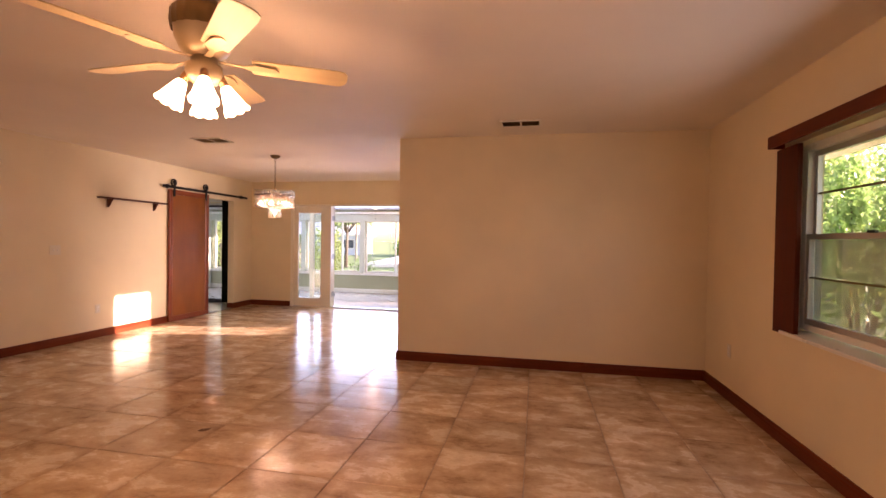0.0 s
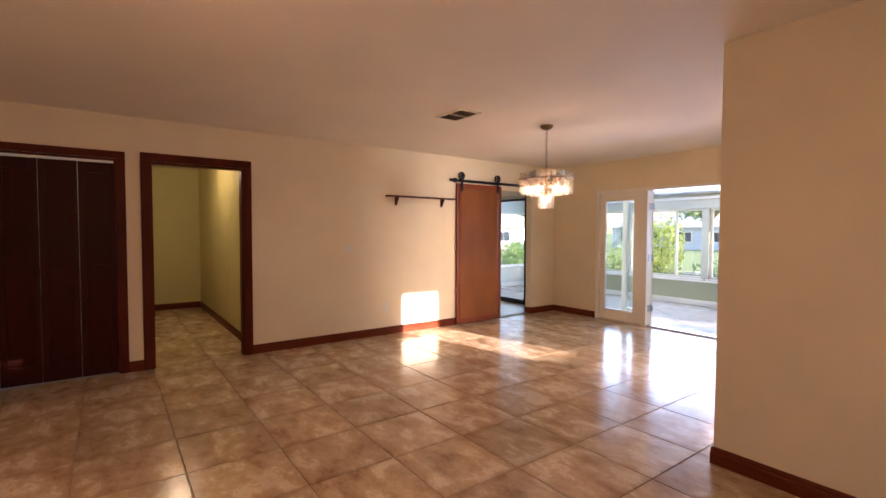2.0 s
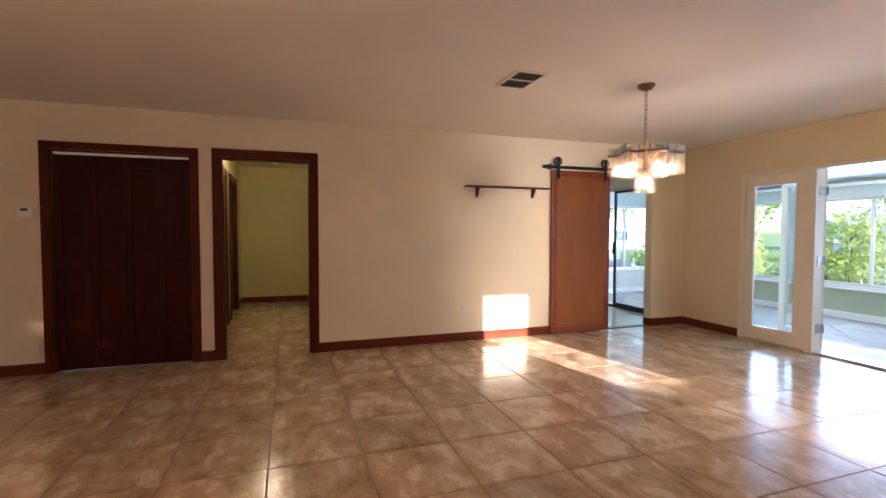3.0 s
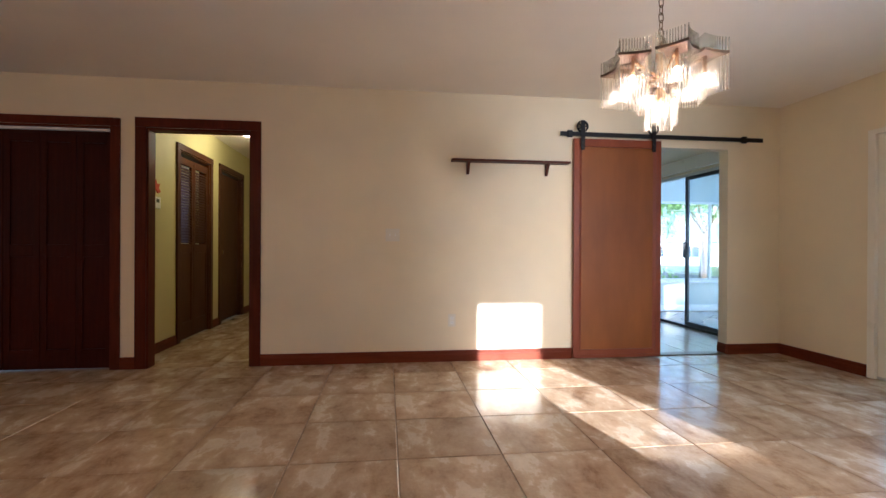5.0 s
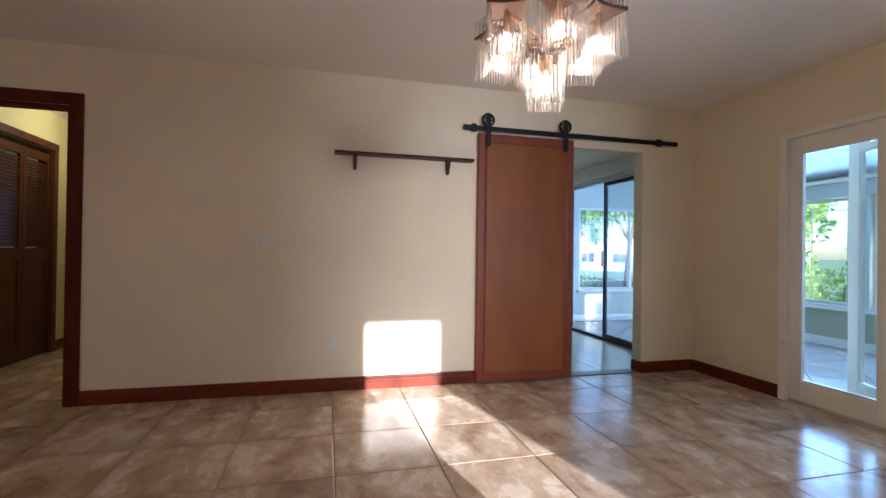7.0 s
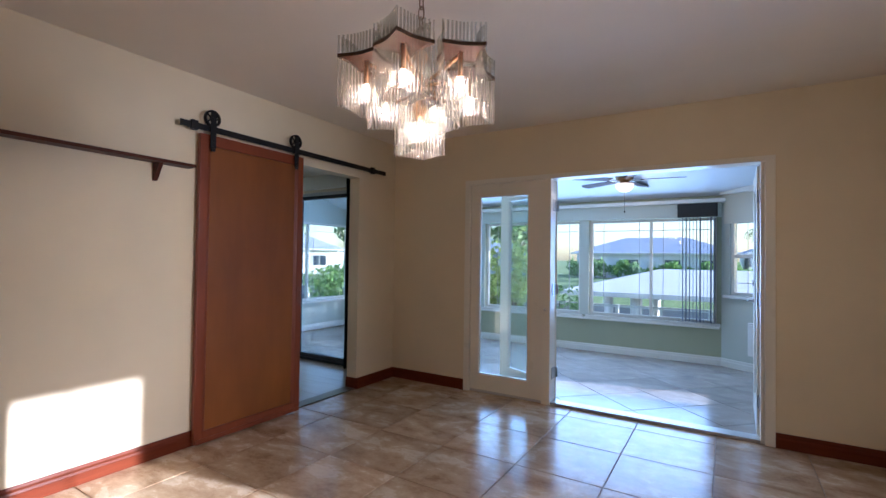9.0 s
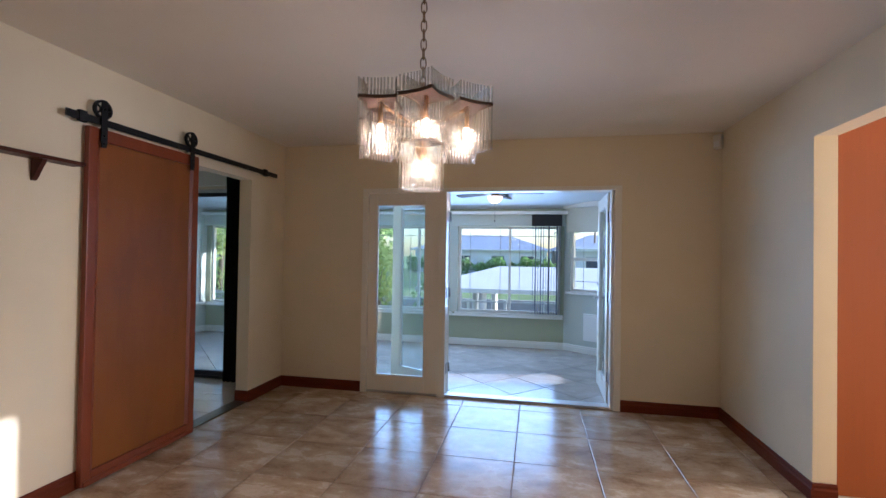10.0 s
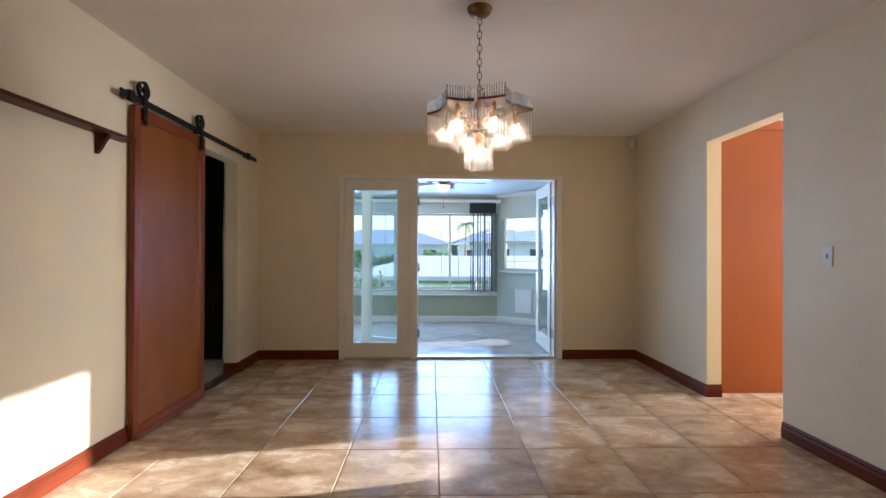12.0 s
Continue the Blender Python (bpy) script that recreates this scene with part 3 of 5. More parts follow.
thermo = thing("thermostat", (0.0, -4.105, 1.457), "white plastic wall thermostat with a small dark display", "thermostat")
boxpart("case", (0.001, 0.026, -0.055, 0.055, -0.05, 0.05), M_WPLASTIC, thermo, bevel=0.006)
boxpart("display", (0.026, 0.028, -0.030, 0.022, 0.012, 0.034), M_BLACK, thermo)
sensor = thing("motion_sensor", (4.035, 3.305, 2.345), "small ivory motion sensor high in the corner", "motion sensor", rz=-45)
boxpart("case", (-0.032, 0.032, -0.025, 0.03, -0.06, 0.06), M_PLASTIC, sensor, bevel=0.008)
boxpart("lens", (-0.022, 0.022, -0.029, -0.025, -0.045, 0.0), M_WPLASTIC, sensor, bevel=0.001)


def vent(place, w, d, group):
    ob = thing("ceiling_vent", place, "cream metal ceiling air vent with dark slots", "air vent", group)
    # Black sheet stands in for the shade of the duct behind the slats.
    boxpart("backing", (-w / 2 + 0.015, w / 2 - 0.015, -d / 2 + 0.015, d / 2 - 0.015, -0.004, -0.001), M_BLACK, ob)
    for dims in ((-w / 2, w / 2, -d / 2, -d / 2 + 0.022, -0.012, 0), (-w / 2, w / 2, d / 2 - 0.022, d / 2, -0.012, 0), (-w / 2, -w / 2 + 0.022, -d / 2 + 0.022, d / 2 - 0.022, -0.012, 0), (w / 2 - 0.022, w / 2, -d / 2 + 0.022, d / 2 - 0.022, -0.012, 0), (-0.008, 0.008, -d / 2 + 0.022, d / 2 - 0.022, -0.011, 0)):
        boxpart("frame", dims, M_CREAMTRIM, ob, bevel=0.002)
    y = -d / 2 + 0.04
    while y < d / 2 - 0.03:
        for s0, s1 in ((-w / 2 + 0.022, -0.008), (0.008, w / 2 - 0.022)):
            bm = bmesh.new()
            prism(bm, [(s0, y, -0.010), (s0, y + 0.005, -0.003), (s0, y + 0.007, -0.004), (s0, y + 0.002, -0.011)], (s1 - s0, 0, 0))
            # Dark metal puts the shade of the slots into the slat colour.
            part("slat", bm, M_BRASSD, ob)
        y += 0.026
    return ob


vent((1.905, -0.225, H), 0.38, 0.25, "ceiling vents")
vent((5.41, -0.50, H), 0.38, 0.20, "ceiling vents")

# ---- french doors ----
FY = 3.375
fd = thing("french_door_frame", (0, FY, 0), "off-white painted frame of a three-part french door", "door frame", kind="structure")
for dims in ((0.858, 0.915, -0.03, 0.0, 0, 1.985), (3.22, 3.28, -0.03, 0.0, 0, 1.985), (0.858, 3.28, -0.032, 0.0, 1.955, 1.995)):
    boxpart("casing", dims, M_CREAMTRIM, fd, bevel=0.004)
for dims in ((0.897, 0.915, 0.0, 0.115, 0, 1.955), (3.197, 3.22, 0.0, 0.115, 0, 1.955), (0.897, 3.22, 0.0, 0.115, 1.955, 1.975), (1.625, 1.70, -0.02, 0.115, 0, 1.955)):
    boxpart("jamb", dims, M_CREAMTRIM, fd, bevel=0.003)
boxpart("threshold", (0.915, 3.197, 0.0, 0.12, 0.0, 0.022), M_ALU, fd, "pale metal threshold", bevel=0.004)


def french_leaf(name, place, rz, width, label, gx0, gx1, thick=0.04):
    ob = thing(name, place, label, "glass door", "french door leaves", rz=rz)
    z0, z1, t = 0.02, 1.953, thick / 2
    boxpart("stile", (0, gx0, -t, t, z0, z1), M_CREAMTRIM, ob, bevel=0.003)
    boxpart("stile", (gx1, width, -t, t, z0, z1), M_CREAMTRIM, ob, bevel=0.003)
    boxpart("rail", (gx0, gx1, -t + 0.001, t - 0.001, z0, 0.165), M_CREAMTRIM, ob, bevel=0.003)
    boxpart("rail", (gx0, gx1, -t + 0.001, t - 0.001, 1.84, z1), M_CREAMTRIM, ob, bevel=0.003)
    for dims in ((gx0, gx0 + 0.012, -t + 0.004, t - 0.004, 0.165, 1.84), (gx1 - 0.012, gx1, -t + 0.004, t - 0.004, 0.165, 1.84), (gx0 + 0.012, gx1 - 0.012, -t + 0.004, t - 0.004, 0.165, 0.177), (gx0 + 0.012, gx1 - 0.012, -t + 0.004, t - 0.004, 1.828, 1.84)):
        boxpart("glazing_bead", dims, M_WHITE, ob, bevel=0.003)
    glass = boxpart("pane", (gx0 + 0.01, gx1 - 0.01, -0.003, 0.003, 0.175, 1.83), M_PANET, ob, "clear full-height glass pane")
    return ob


french_leaf("french_door_leaf", (0.917, FY + 0.022, 0), 0, 0.706, "cream painted glazed door leaf, closed and fixed", 0.08, 0.575)
leaf2 = french_leaf("french_door_leaf", (1.70, FY + 0.118, 0), 154, 0.735, "cream painted glazed door leaf, folded back open", 0.115, 0.62)
leaf3 = french_leaf("french_door_leaf", (3.200, FY + 0.118, 0), 89, 0.735, "cream painted glazed door leaf, open into the sunroom", 0.115, 0.62)
for ob, side in ((leaf2, 1), (leaf3, 1)):
    for z in (0.26, 0.99, 1.73):
        bm = bmesh.new()
        tube(bm, (-0.004, side * -0.024, z - 0.045), (-0.004, side * -0.024, z + 0.045), 0.008, n=10)
        bx(bm, -0.002, 0.002, -0.02, 0.018, z - 0.045, z + 0.045)
        part("hinge", bm, M_STEEL, ob, "brushed steel hinge")
for q in (-1, 1):
    bm = bmesh.new()
    tube(bm, (0.675, q * 0.02, 0.93), (0.675, q * 0.028, 0.93), 0.026, n=18)
    tube(bm, (0.675, q * 0.028, 0.93), (0.675, q * 0.06, 0.93), 0.009, n=10)
    tube(bm, (0.68, q * 0.058, 0.93), (0.575, q * 0.058, 0.935), 0.008, 0.006, n=10)
    part("lever_handle", bm, M_STEEL, leaf3, "brushed steel lever handle")
    bm = bmesh.new()
    tube(bm, (0.675, q * 0.02, 1.08), (0.675, q * 0.03, 1.08), 0.024, n=18)
    part("deadbolt", bm, M_STEEL, leaf3, "round steel deadbolt cover")
for z in (0.26, 0.99, 1.73):
    boxpart("hinge", (3.192, 3.198, 0.03, 0.112, z - 0.05, z + 0.05), M_STEEL, fd, "brushed steel hinge leaf", bevel=0.001)
    boxpart("hinge", (1.699, 1.705, 0.03, 0.112, z - 0.05, z + 0.05), M_STEEL, fd, "brushed steel hinge leaf", bevel=0.001)
bm = bmesh.new()
lathe(bm, [(0, 0), (0.016, 0), (0.016, 0.006), (0.0, 0.008)], 18, (1.655, -0.02, 0.82), Matrix.Rotation(math.pi / 2, 3, "X"))
part("latch_plate", bm, M_WPLASTIC, fd)

# ---- chandelier ----
CH = (2.10, 0.765)
ch = thing("chandelier", (CH[0], CH[1], H), "brass chandelier of hanging clear glass rods with lit bulbs", "chandelier")
M_ROD = Mat("clear_glass_rod", (0.74, 0.66, 0.58), 0.06, Transmission_Weight=0.72, IOR=1.45)
_t = M_ROD.t
_clear, _mix, _lw = _t.nodes.new("ShaderNodeBsdfTransparent"), _t.nodes.new("ShaderNodeMixShader"), _t.nodes.new("ShaderNodeLayerWeight")
_clear.inputs[0].default_value = (0.93, 0.96, 0.93, 1)
_lw.inputs[0].default_value = 0.55
_gloss = _t.nodes.new("ShaderNodeMapRange")
_gloss.inputs["To Min"].default_value, _gloss.inputs["To Max"].default_value = 0.22, 0.60
_t.links.new(_lw.outputs["Facing"], _gloss.inputs["Value"])
_t.links.new(_gloss.outputs["Result"], _mix.inputs[0])
_t.links.new(_clear.outputs[0], _mix.inputs[1])
_t.links.new(M_ROD.b.outputs[0], _mix.inputs[2])
_t.links.new(_mix.outputs[0], _t.nodes["Material Output"].inputs[0])
M_ROD = M_ROD.m
bm = bmesh.new()
lathe(bm, [(0.0, -0.045), (0.02, -0.043), (0.05, -0.032), (0.064, -0.012), (0.066, 0.0)], 28)
part("canopy", bm, M_BRASSD, ch, "domed aged brass ceiling canopy")


def link(bm, z, turned, long=0.034, wide=0.011, r=0.0024):
    pts = []
    for k in range(12):
        a = 2 * math.pi * k / 12
        x, zz = wide * math.cos(a), long / 2 * math.sin(a) + (0.006 if math.sin(a) > 0 else -0.006)
        pts.append(Vector((0, x, z + zz)) if turned else Vector((x, 0, z + zz)))
    for k in range(12):
        tube(bm, pts[k], pts[(k + 1) % 12], r, n=6, caps=False)


z, k = -0.065, 0
while z > -0.43:
    bm = bmesh.new()
    link(bm, z, k % 2)
    part("chain_link", bm, M_BRASSD, ch)
    z -= 0.036
    k += 1
bm = bmesh.new()
tube(bm, (0, 0, -0.43), (0, 0, -0.48), 0.01, n=12)
lathe(bm, [(0.0, -0.48), (0.022, -0.49), (0.026, -0.51), (0.014, -0.53), (0.014, -0.64), (0.026, -0.66), (0.026, -0.69), (0.012, -0.72), (0.0, -0.72)], 20)
part("stem", bm, M_BRASS, ch, "turned pinkish brass centre stem")


def rod_mesh(length, r=0.0034, n=8):
    bm = bmesh.new()
    tube(bm, (0, 0, 0), (0, 0, -length), r, n=n)
    bmesh.ops.recalc_face_normals(bm, faces=bm.faces[:])
    me = bpy.data.meshes.new("glass_rod")
    bm.to_mesh(me)
    bm.free()
    me.materials.append(M_ROD)
    return me


def outline(size, n):
    """Points round a square with drawn-in sides, its corners outwards."""
    pts = []
    for k in range(n):
        u = 4 * k / n
        side, f = int(u), u - int(u)
        c0 = Vector((math.cos(side * math.pi / 2), math.sin(side * math.pi / 2)))
        c1 = Vector((math.cos((side + 1) * math.pi / 2), math.sin((side + 1) * math.pi / 2)))
        p = c0.lerp(c1, f) * size
        pts.append(p * (1 - 0.15 * math.sin(math.pi * f)))
    return pts


def rod_cluster(place, rz, size, n, top, length, lift, bulb_z, inner=0.74):
    """One group of rods hung in a curved brass collar round a bulb."""
    ob = new("rod_cluster")
    ob.parent = ch
    ob.location, ob.rotation_euler = place, (0, 0, radians(rz))
    me = rod_mesh(length)
    pts = outline(size, n)
    zs = [lift] * n
    bm = bmesh.new()
    rings = [[bm.verts.new((p.x * f, p.y * f, z + dz)) for p, z in zip(pts, zs)] for f, dz in ((1.05, -0.006), (1.05, 0.006), (inner, 0.003), (inner, -0.003))]
    for r in range(4):
        for k in range(n):
            bm.faces.new((rings[r][k], rings[r][(k + 1) % n], rings[(r + 1) % 4][(k + 1) % n], rings[(r + 1) % 4][k]))
    bmesh.ops.recalc_face_normals(bm, faces=bm.faces[:])
    part("collar", bm, M_COLLAR, ob, "curved dark aged brass collar")
    if inner > 0.9:
        bm = bmesh.new()
        rim = [bm.verts.new((p.x * inner, p.y * inner, z)) for p, z in zip(pts, zs)]
        low = [bm.verts.new((p.x * inner, p.y * inner, z - 0.002)) for p, z in zip(pts, zs)]
        hub = [bm.verts.new((0, 0, sum(zs) / n + dz)) for dz in (0, -0.002)]
        for k in range(n):
            bm.faces.new((rim[k], rim[(k + 1) % n], hub[0]))
            bm.faces.new((low[(k + 1) % n], low[k], hub[1]))
        part("mounting_plate", bm, M_COPPER, ob, "pinkish copper plate under the collar")
    for p, zz in zip(pts, zs):
        rod = new("glass_rod", me)
        rod.parent, rod.location = ob, (p.x, p.y, zz + top)
    bm = bmesh.new()
    tube(bm, (0, 0, lift), (0, 0, bulb_z + 0.02), 0.008, n=12)
    part("candle_sleeve", bm, M_BRASS, ob)
    bm = bmesh.new()
    lathe(bm, [(0.0, bulb_z - 0.030), (0.008, bulb_z - 0.022), (0.013, bulb_z - 0.006), (0.013, bulb_z + 0.006), (0.008, bulb_z + 0.02)], 16)
    part("bulb", bm, M_BULB, ob, "lit candle bulb")
    return ob


for k in range(6):
    a = radians(288 + 60 * k)
    c, s_ = math.cos(a), math.sin(a)
    facing = 288 + 6 + 60 * k + {0: 0, 1: -90, 2: 90, 3: 0, 4: -90, 5: 90}[k]
    rod_cluster((0.182 * c, 0.182 * s_, 0), facing, 0.092, 40, 0.065, 0.228, -0.540, -0.640, 0.97)
    bm = bmesh.new()
    tube(bm, (0.012 * c, 0.012 * s_, -0.60), (0.11 * c, 0.11 * s_, -0.575), 0.006, n=8)
    tube(bm, (0.11 * c, 0.11 * s_, -0.575), (0.18 * c, 0.18 * s_, -0.548), 0.006, n=8)
    part("arm", bm, M_BRASS, ch)
    lamp("chandelier_lamp", (CH[0] + 0.182 * c, CH[1] + 0.182 * s_, H - 0.645), 0.7, (1.0, 0.70, 0.46), 0.03)
rod_cluster((0, 0, 0), 24, 0.084, 36, 0.010, 0.195, -0.655, -0.755, 0.94)
lamp("chandelier_lamp", (CH[0], CH[1], H - 0.755), 0.6, (1.0, 0.76, 0.52), 0.03)


# ---- ceiling fans ----
def blade_mesh(bm, r0, r1, w0, w1, z, tilt):
    """One rounded blade along +x, tilted about its length."""
    out = []
    n = 8
    out += [(r0, -w0 / 2), (r1 - w1 / 2, -w1 / 2)]
    for k in range(1, n):
        a = -math.pi / 2 + math.pi * k / n
        out.append((r1 - w1 / 2 + w1 / 2 * math.cos(a) ** 0.5 if math.cos(a) > 0 else r1, w1 / 2 * math.sin(a)))
    out += [(r1 - w1 / 2, w1 / 2), (r0, w0 / 2)]
    pts = [(x, y * math.cos(tilt), z + y * math.sin(tilt)) for x, y in out]
    prism(bm, pts, (0, 0, 0.006))


M_BLADE = wood("pale_ivory_fan_blade", (0.52, 0.42, 0.24), (0.66, 0.55, 0.34), 0.35, axis="x")
M_DBLADE = wood("dark_fan_blade", (0.03, 0.018, 0.012), (0.07, 0.04, 0.025), 0.4, axis="x")
M_FANBODY = Mat("antique_ivory_metal", (0.50, 0.38, 0.22), 0.35, 0.3).m
FX, FYY = 4.085, -3.045
fan = thing("ceiling_fan", (FX, FYY, H), "ivory and brass ceiling fan with four lit tulip shades", "ceiling fan")
bm = bmesh.new()
lathe(bm, [(0.0, 0.0), (0.075, 0.0), (0.075, -0.02), (0.05, -0.05), (0.03, -0.06)], 28)
part("canopy", bm, M_BRASSD, fan, "dark antique brass canopy")
bm = bmesh.new()
lathe(bm, [(0.03, -0.055), (0.10, -0.075), (0.132, -0.11), (0.135, -0.155), (0.130, -0.19)], 60, wave=lambda j, a: (1 + (0.05 * abs(math.sin(10 * a)) if j > 0 else 0), 0))
part("petal_housing", bm, M_BRASSD, fan, "dark scalloped brass motor housing")
bm = bmesh.new()
lathe(bm, [(0.128, -0.15), (0.122, -0.22), (0.10, -0.27), (0.06, -0.30), (0.0, -0.30)], 36)
part("motor_housing", bm, M_FANBODY, fan, "ivory tapered motor housing with brass flecks")
bm = bmesh.new()
lathe(bm, [(0.0, -0.30), (0.055, -0.30), (0.055, -0.325), (0.075, -0.335), (0.08, -0.37), (0.07, -0.40), (0.04, -0.42), (0.0, -0.425)], 32)
part("light_hub", bm, M_FANBODY, fan, "pale brass light kit hub")
for k, deg in enumerate((30, 102, 174, 246, 318)):
    a = radians(deg + 2)
    arm = new("blade_assembly")
    arm.parent, arm.rotation_euler = fan, (0, 0, a)
    bm = bmesh.new()
    prism(bm, [(0.06, -0.015, -0.312), (0.16, -0.012, -0.318), (0.22, -0.045, -0.318), (0.30, -0.030, -0.318), (0.32, 0, -0.318), (0.30, 0.030, -0.318), (0.22, 0.045, -0.318), (0.16, 0.012, -0.318), (0.06, 0.015, -0.312)], (0, 0, 0.004))
    part("blade_bracket", bm, M_FANBODY, arm, "ornate ivory blade bracket")
    bm = bmesh.new()
    blade_mesh(bm, 0.20, 0.64, 0.110, 0.135, -0.313, radians(-11))
    part("blade", bm, M_BLADE, arm, "pale wooden fan blade")
for k in range(4):
    a = radians(39 + 90 * k)
    turn = Matrix.Rotation(a, 3, "Z") @ Matrix.Rotation(radians(-27), 3, "Y")
    base = Vector((0.07 * math.cos(a), 0.07 * math.sin(a), -0.385))
    way = turn @ Vector((0, 0, -1))
    bm = bmesh.new()
    flip = turn @ Matrix.Rotation(0, 3, "X")
    lathe(bm, [(r * 0.84, z * 0.84) for r, z in [(0.016, 0.0), (0.028, -0.012), (0.036, -0.038), (0.048, -0.078), (0.060, -0.112), (0.072, -0.140), (0.069, -0.141), (0.056, -0.110), (0.044, -0.078), (0.032, -0.038), (0.022, -0.012)]], 32, base + way * 0.03, turn @ Matrix.Rotation(0, 3, "Z"), wave=lambda j, b: (1, (-0.010 * abs(math.sin(4 * b)) if 4 <= j <= 7 else 0)))
    part("shade", bm, M_SHADEGLOW, fan, "lit frosted tulip glass shade with a scalloped rim")
    bm = bmesh.new()
    tube(bm, base - way * 0.01, base + way * 0.035, 0.018, n=14)
    part("socket", bm, M_BRASS, fan)
    p = Vector((FX, FYY, H - 0.015)) + base + way * 0.19
    lamp("fan_lamp", p, 1.6, (1.0, 0.58, 0.26), 0.07)
for ob in fan.children:
    if not ob.name.startswith("canopy"):
        ob.location.z -= 0.015
bm = bmesh.new()
tube(bm, (0, 0, -0.05), (0, 0, -0.09), 0.03, n=20)
part("neck", bm, M_BRASSD, fan)

PF = (2.02, 4.95, 2.235)
pfan = thing("ceiling_fan", PF, "dark bladed sunroom ceiling fan with a lit frosted bowl", "ceiling fan")
bm = bmesh.new()
lathe(bm, [(0.0, 0.08), (0.10, 0.08), (0.105, -0.03), (0.085, -0.08), (0.05, -0.095), (0.05, -0.115), (0.09, -0.12), (0.0, -0.12)], 28)
part("motor_housing", bm, M_BRASSD, pfan, "dark bronze motor housing")
bm = bmesh.new()
lathe(bm, [(0.10, -0.12), (0.098, -0.145), (0.075, -0.18), (0.04, -0.198), (0.0, -0.203)], 28)
part("light_bowl", bm, M_BOWL, pfan, "lit frosted glass bowl")
for k in range(5):
    a = radians(6 + 72 * k)
    arm = new("blade_assembly")
    arm.parent, arm.rotation_euler = pfan, (0, 0, a)
    boxpart("blade_bracket", (0.06, 0.20, -0.015, 0.015, -0.085, -0.080), M_BRASSD, arm)
    bm = bmesh.new()
    blade_mesh(bm, 0.17, 0.62, 0.10, 0.13, -0.08, radians(10))
    part("blade", bm, M_DBLADE, arm)
bm = bmesh.new()
tube(bm, (0, 0.0, -0.20), (0, 0, -0.42), 0.0015, n=6)
lathe(bm, [(0.0, -0.45), (0.008, -0.44), (0.009, -0.43), (0.0, -0.415)], 10)
part("pull_chain", bm, M_BLACK, pfan)
lamp("porch_fan_lamp", (PF[0], PF[1], PF[2] - 0.24), 2, (1.0, 0.75, 0.5), 0.06)

# ---- living room window in the east wall ----
win = thing("window_living", (XE, -2.42, 0), "double-hung aluminium window with thin muntins in the east wall", "window", kind="structure")
A0, A1 = -0.93, 0.98
for dims in ((0.08, 0.16, A0, A0 + 0.045, 0.78, 1.98), (0.08, 0.16, A1 - 0.045, A1, 0.78, 1.98), (0.08, 0.16, A0 + 0.045, A1 - 0.045, 0.78, 0.82), (0.08, 0.16, A0 + 0.045, A1 - 0.045, 1.935, 1.98)):
    boxpart("window_frame", dims, M_WHITE, win, bevel=0.003)
for name, x0, za, zb in (("lower_sash", 0.085, 0.82, 1.40), ("upper_sash", 0.122, 1.365, 1.935)):
    sash = new(name)
    sash.parent = win
    y0, y1 = A0 + 0.045, A1 - 0.045
    for dims in ((x0, x0 + 0.03, y0, y0 + 0.03, za, zb), (x0, x0 + 0.03, y1 - 0.03, y1, za, zb), (x0, x0 + 0.03, y0 + 0.03, y1 - 0.03, za, za + 0.035), (x0, x0 + 0.03, y0 + 0.03, y1 - 0.03, zb - 0.035, zb)):
        boxpart("sash_bar", dims, M_ALU, sash, bevel=0.002)
    zm = (za + zb) / 2 + 0.01
    boxpart("muntin", (x0 + 0.008, x0 + 0.02, y0 + 0.03, y1 - 0.03, zm - 0.006, zm + 0.006), M_BRASSD, sash)
    pane = boxpart("pane", (x0 + 0.013, x0 + 0.017, y0 + 0.02, y1 - 0.02, za + 0.02, zb - 0.02), M_PANE, sash)
    pane.visible_shadow = False
M_SCREEN = Mat("insect_screen_mesh", (0.45, 0.47, 0.48), 0.8)
_t = M_SCREEN.t
_clear, _mix = _t.nodes.new("ShaderNodeBsdfTransparent"), _t.nodes.new("ShaderNodeMixShader")
_mix.inputs[0].default_value = 0.50
_t.links.new(_clear.outputs[0], _mix.inputs[1])
_t.links.new(M_SCREEN.b.outputs[0], _mix.inputs[2])
_t.links.new(_mix.outputs[0], _t.nodes["Material Output"].inputs[0])
screen = boxpart("insect_screen", (0.134, 0.136, A0 + 0.05, A1 - 0.05, 0.83, 1.40), M_SCREEN.m, win, "fine grey insect screen")
screen.visible_shadow = False
boxpart("sash_latch", (0.07, 0.09, 0.30, 0.36, 1.395, 1.41), M_BLACK, win, bevel=0.002)
boxpart("window_sill", (-0.045, 0.16, A0 - 0.02, A1 - 0.005, 0.74, 0.762), M_WHITE, win, "white painted window sill", bevel=0.004)
boxpart("reveal", (0.0, 0.085, A1 - 0.002, A1 + 0.0, 0.762, 1.98), M_WHITE, win)
val = thing("window_valance", (XE, -2.42, 2.02), "red-brown stained wooden window valance board", "valance")
boxpart("board", (-0.10, -0.082, -1.24, 1.062, -0.045, 0.036), M_TRIMH, val, bevel=0.003)
boxpart("top", (-0.082, -0.001, -1.24, 1.062, 0.018, 0.036), M_TRIMH, val, bevel=0.003)
boxpart("end_board", (-0.082, -0.001, 1.044, 1.062, -0.045, 0.018), M_TRIMH, val, bevel=0.002)
for y in (-1.594, -3.62):
    sb = thing("window_side_board", (XE, y, 0.74), "dark red-brown stained vertical wooden window board", "window casing")
    boxpart("board", (-0.03, -0.001, 0.0, 0.26, 0.0, 1.23), M_TRIM, sb, bevel=0.003)

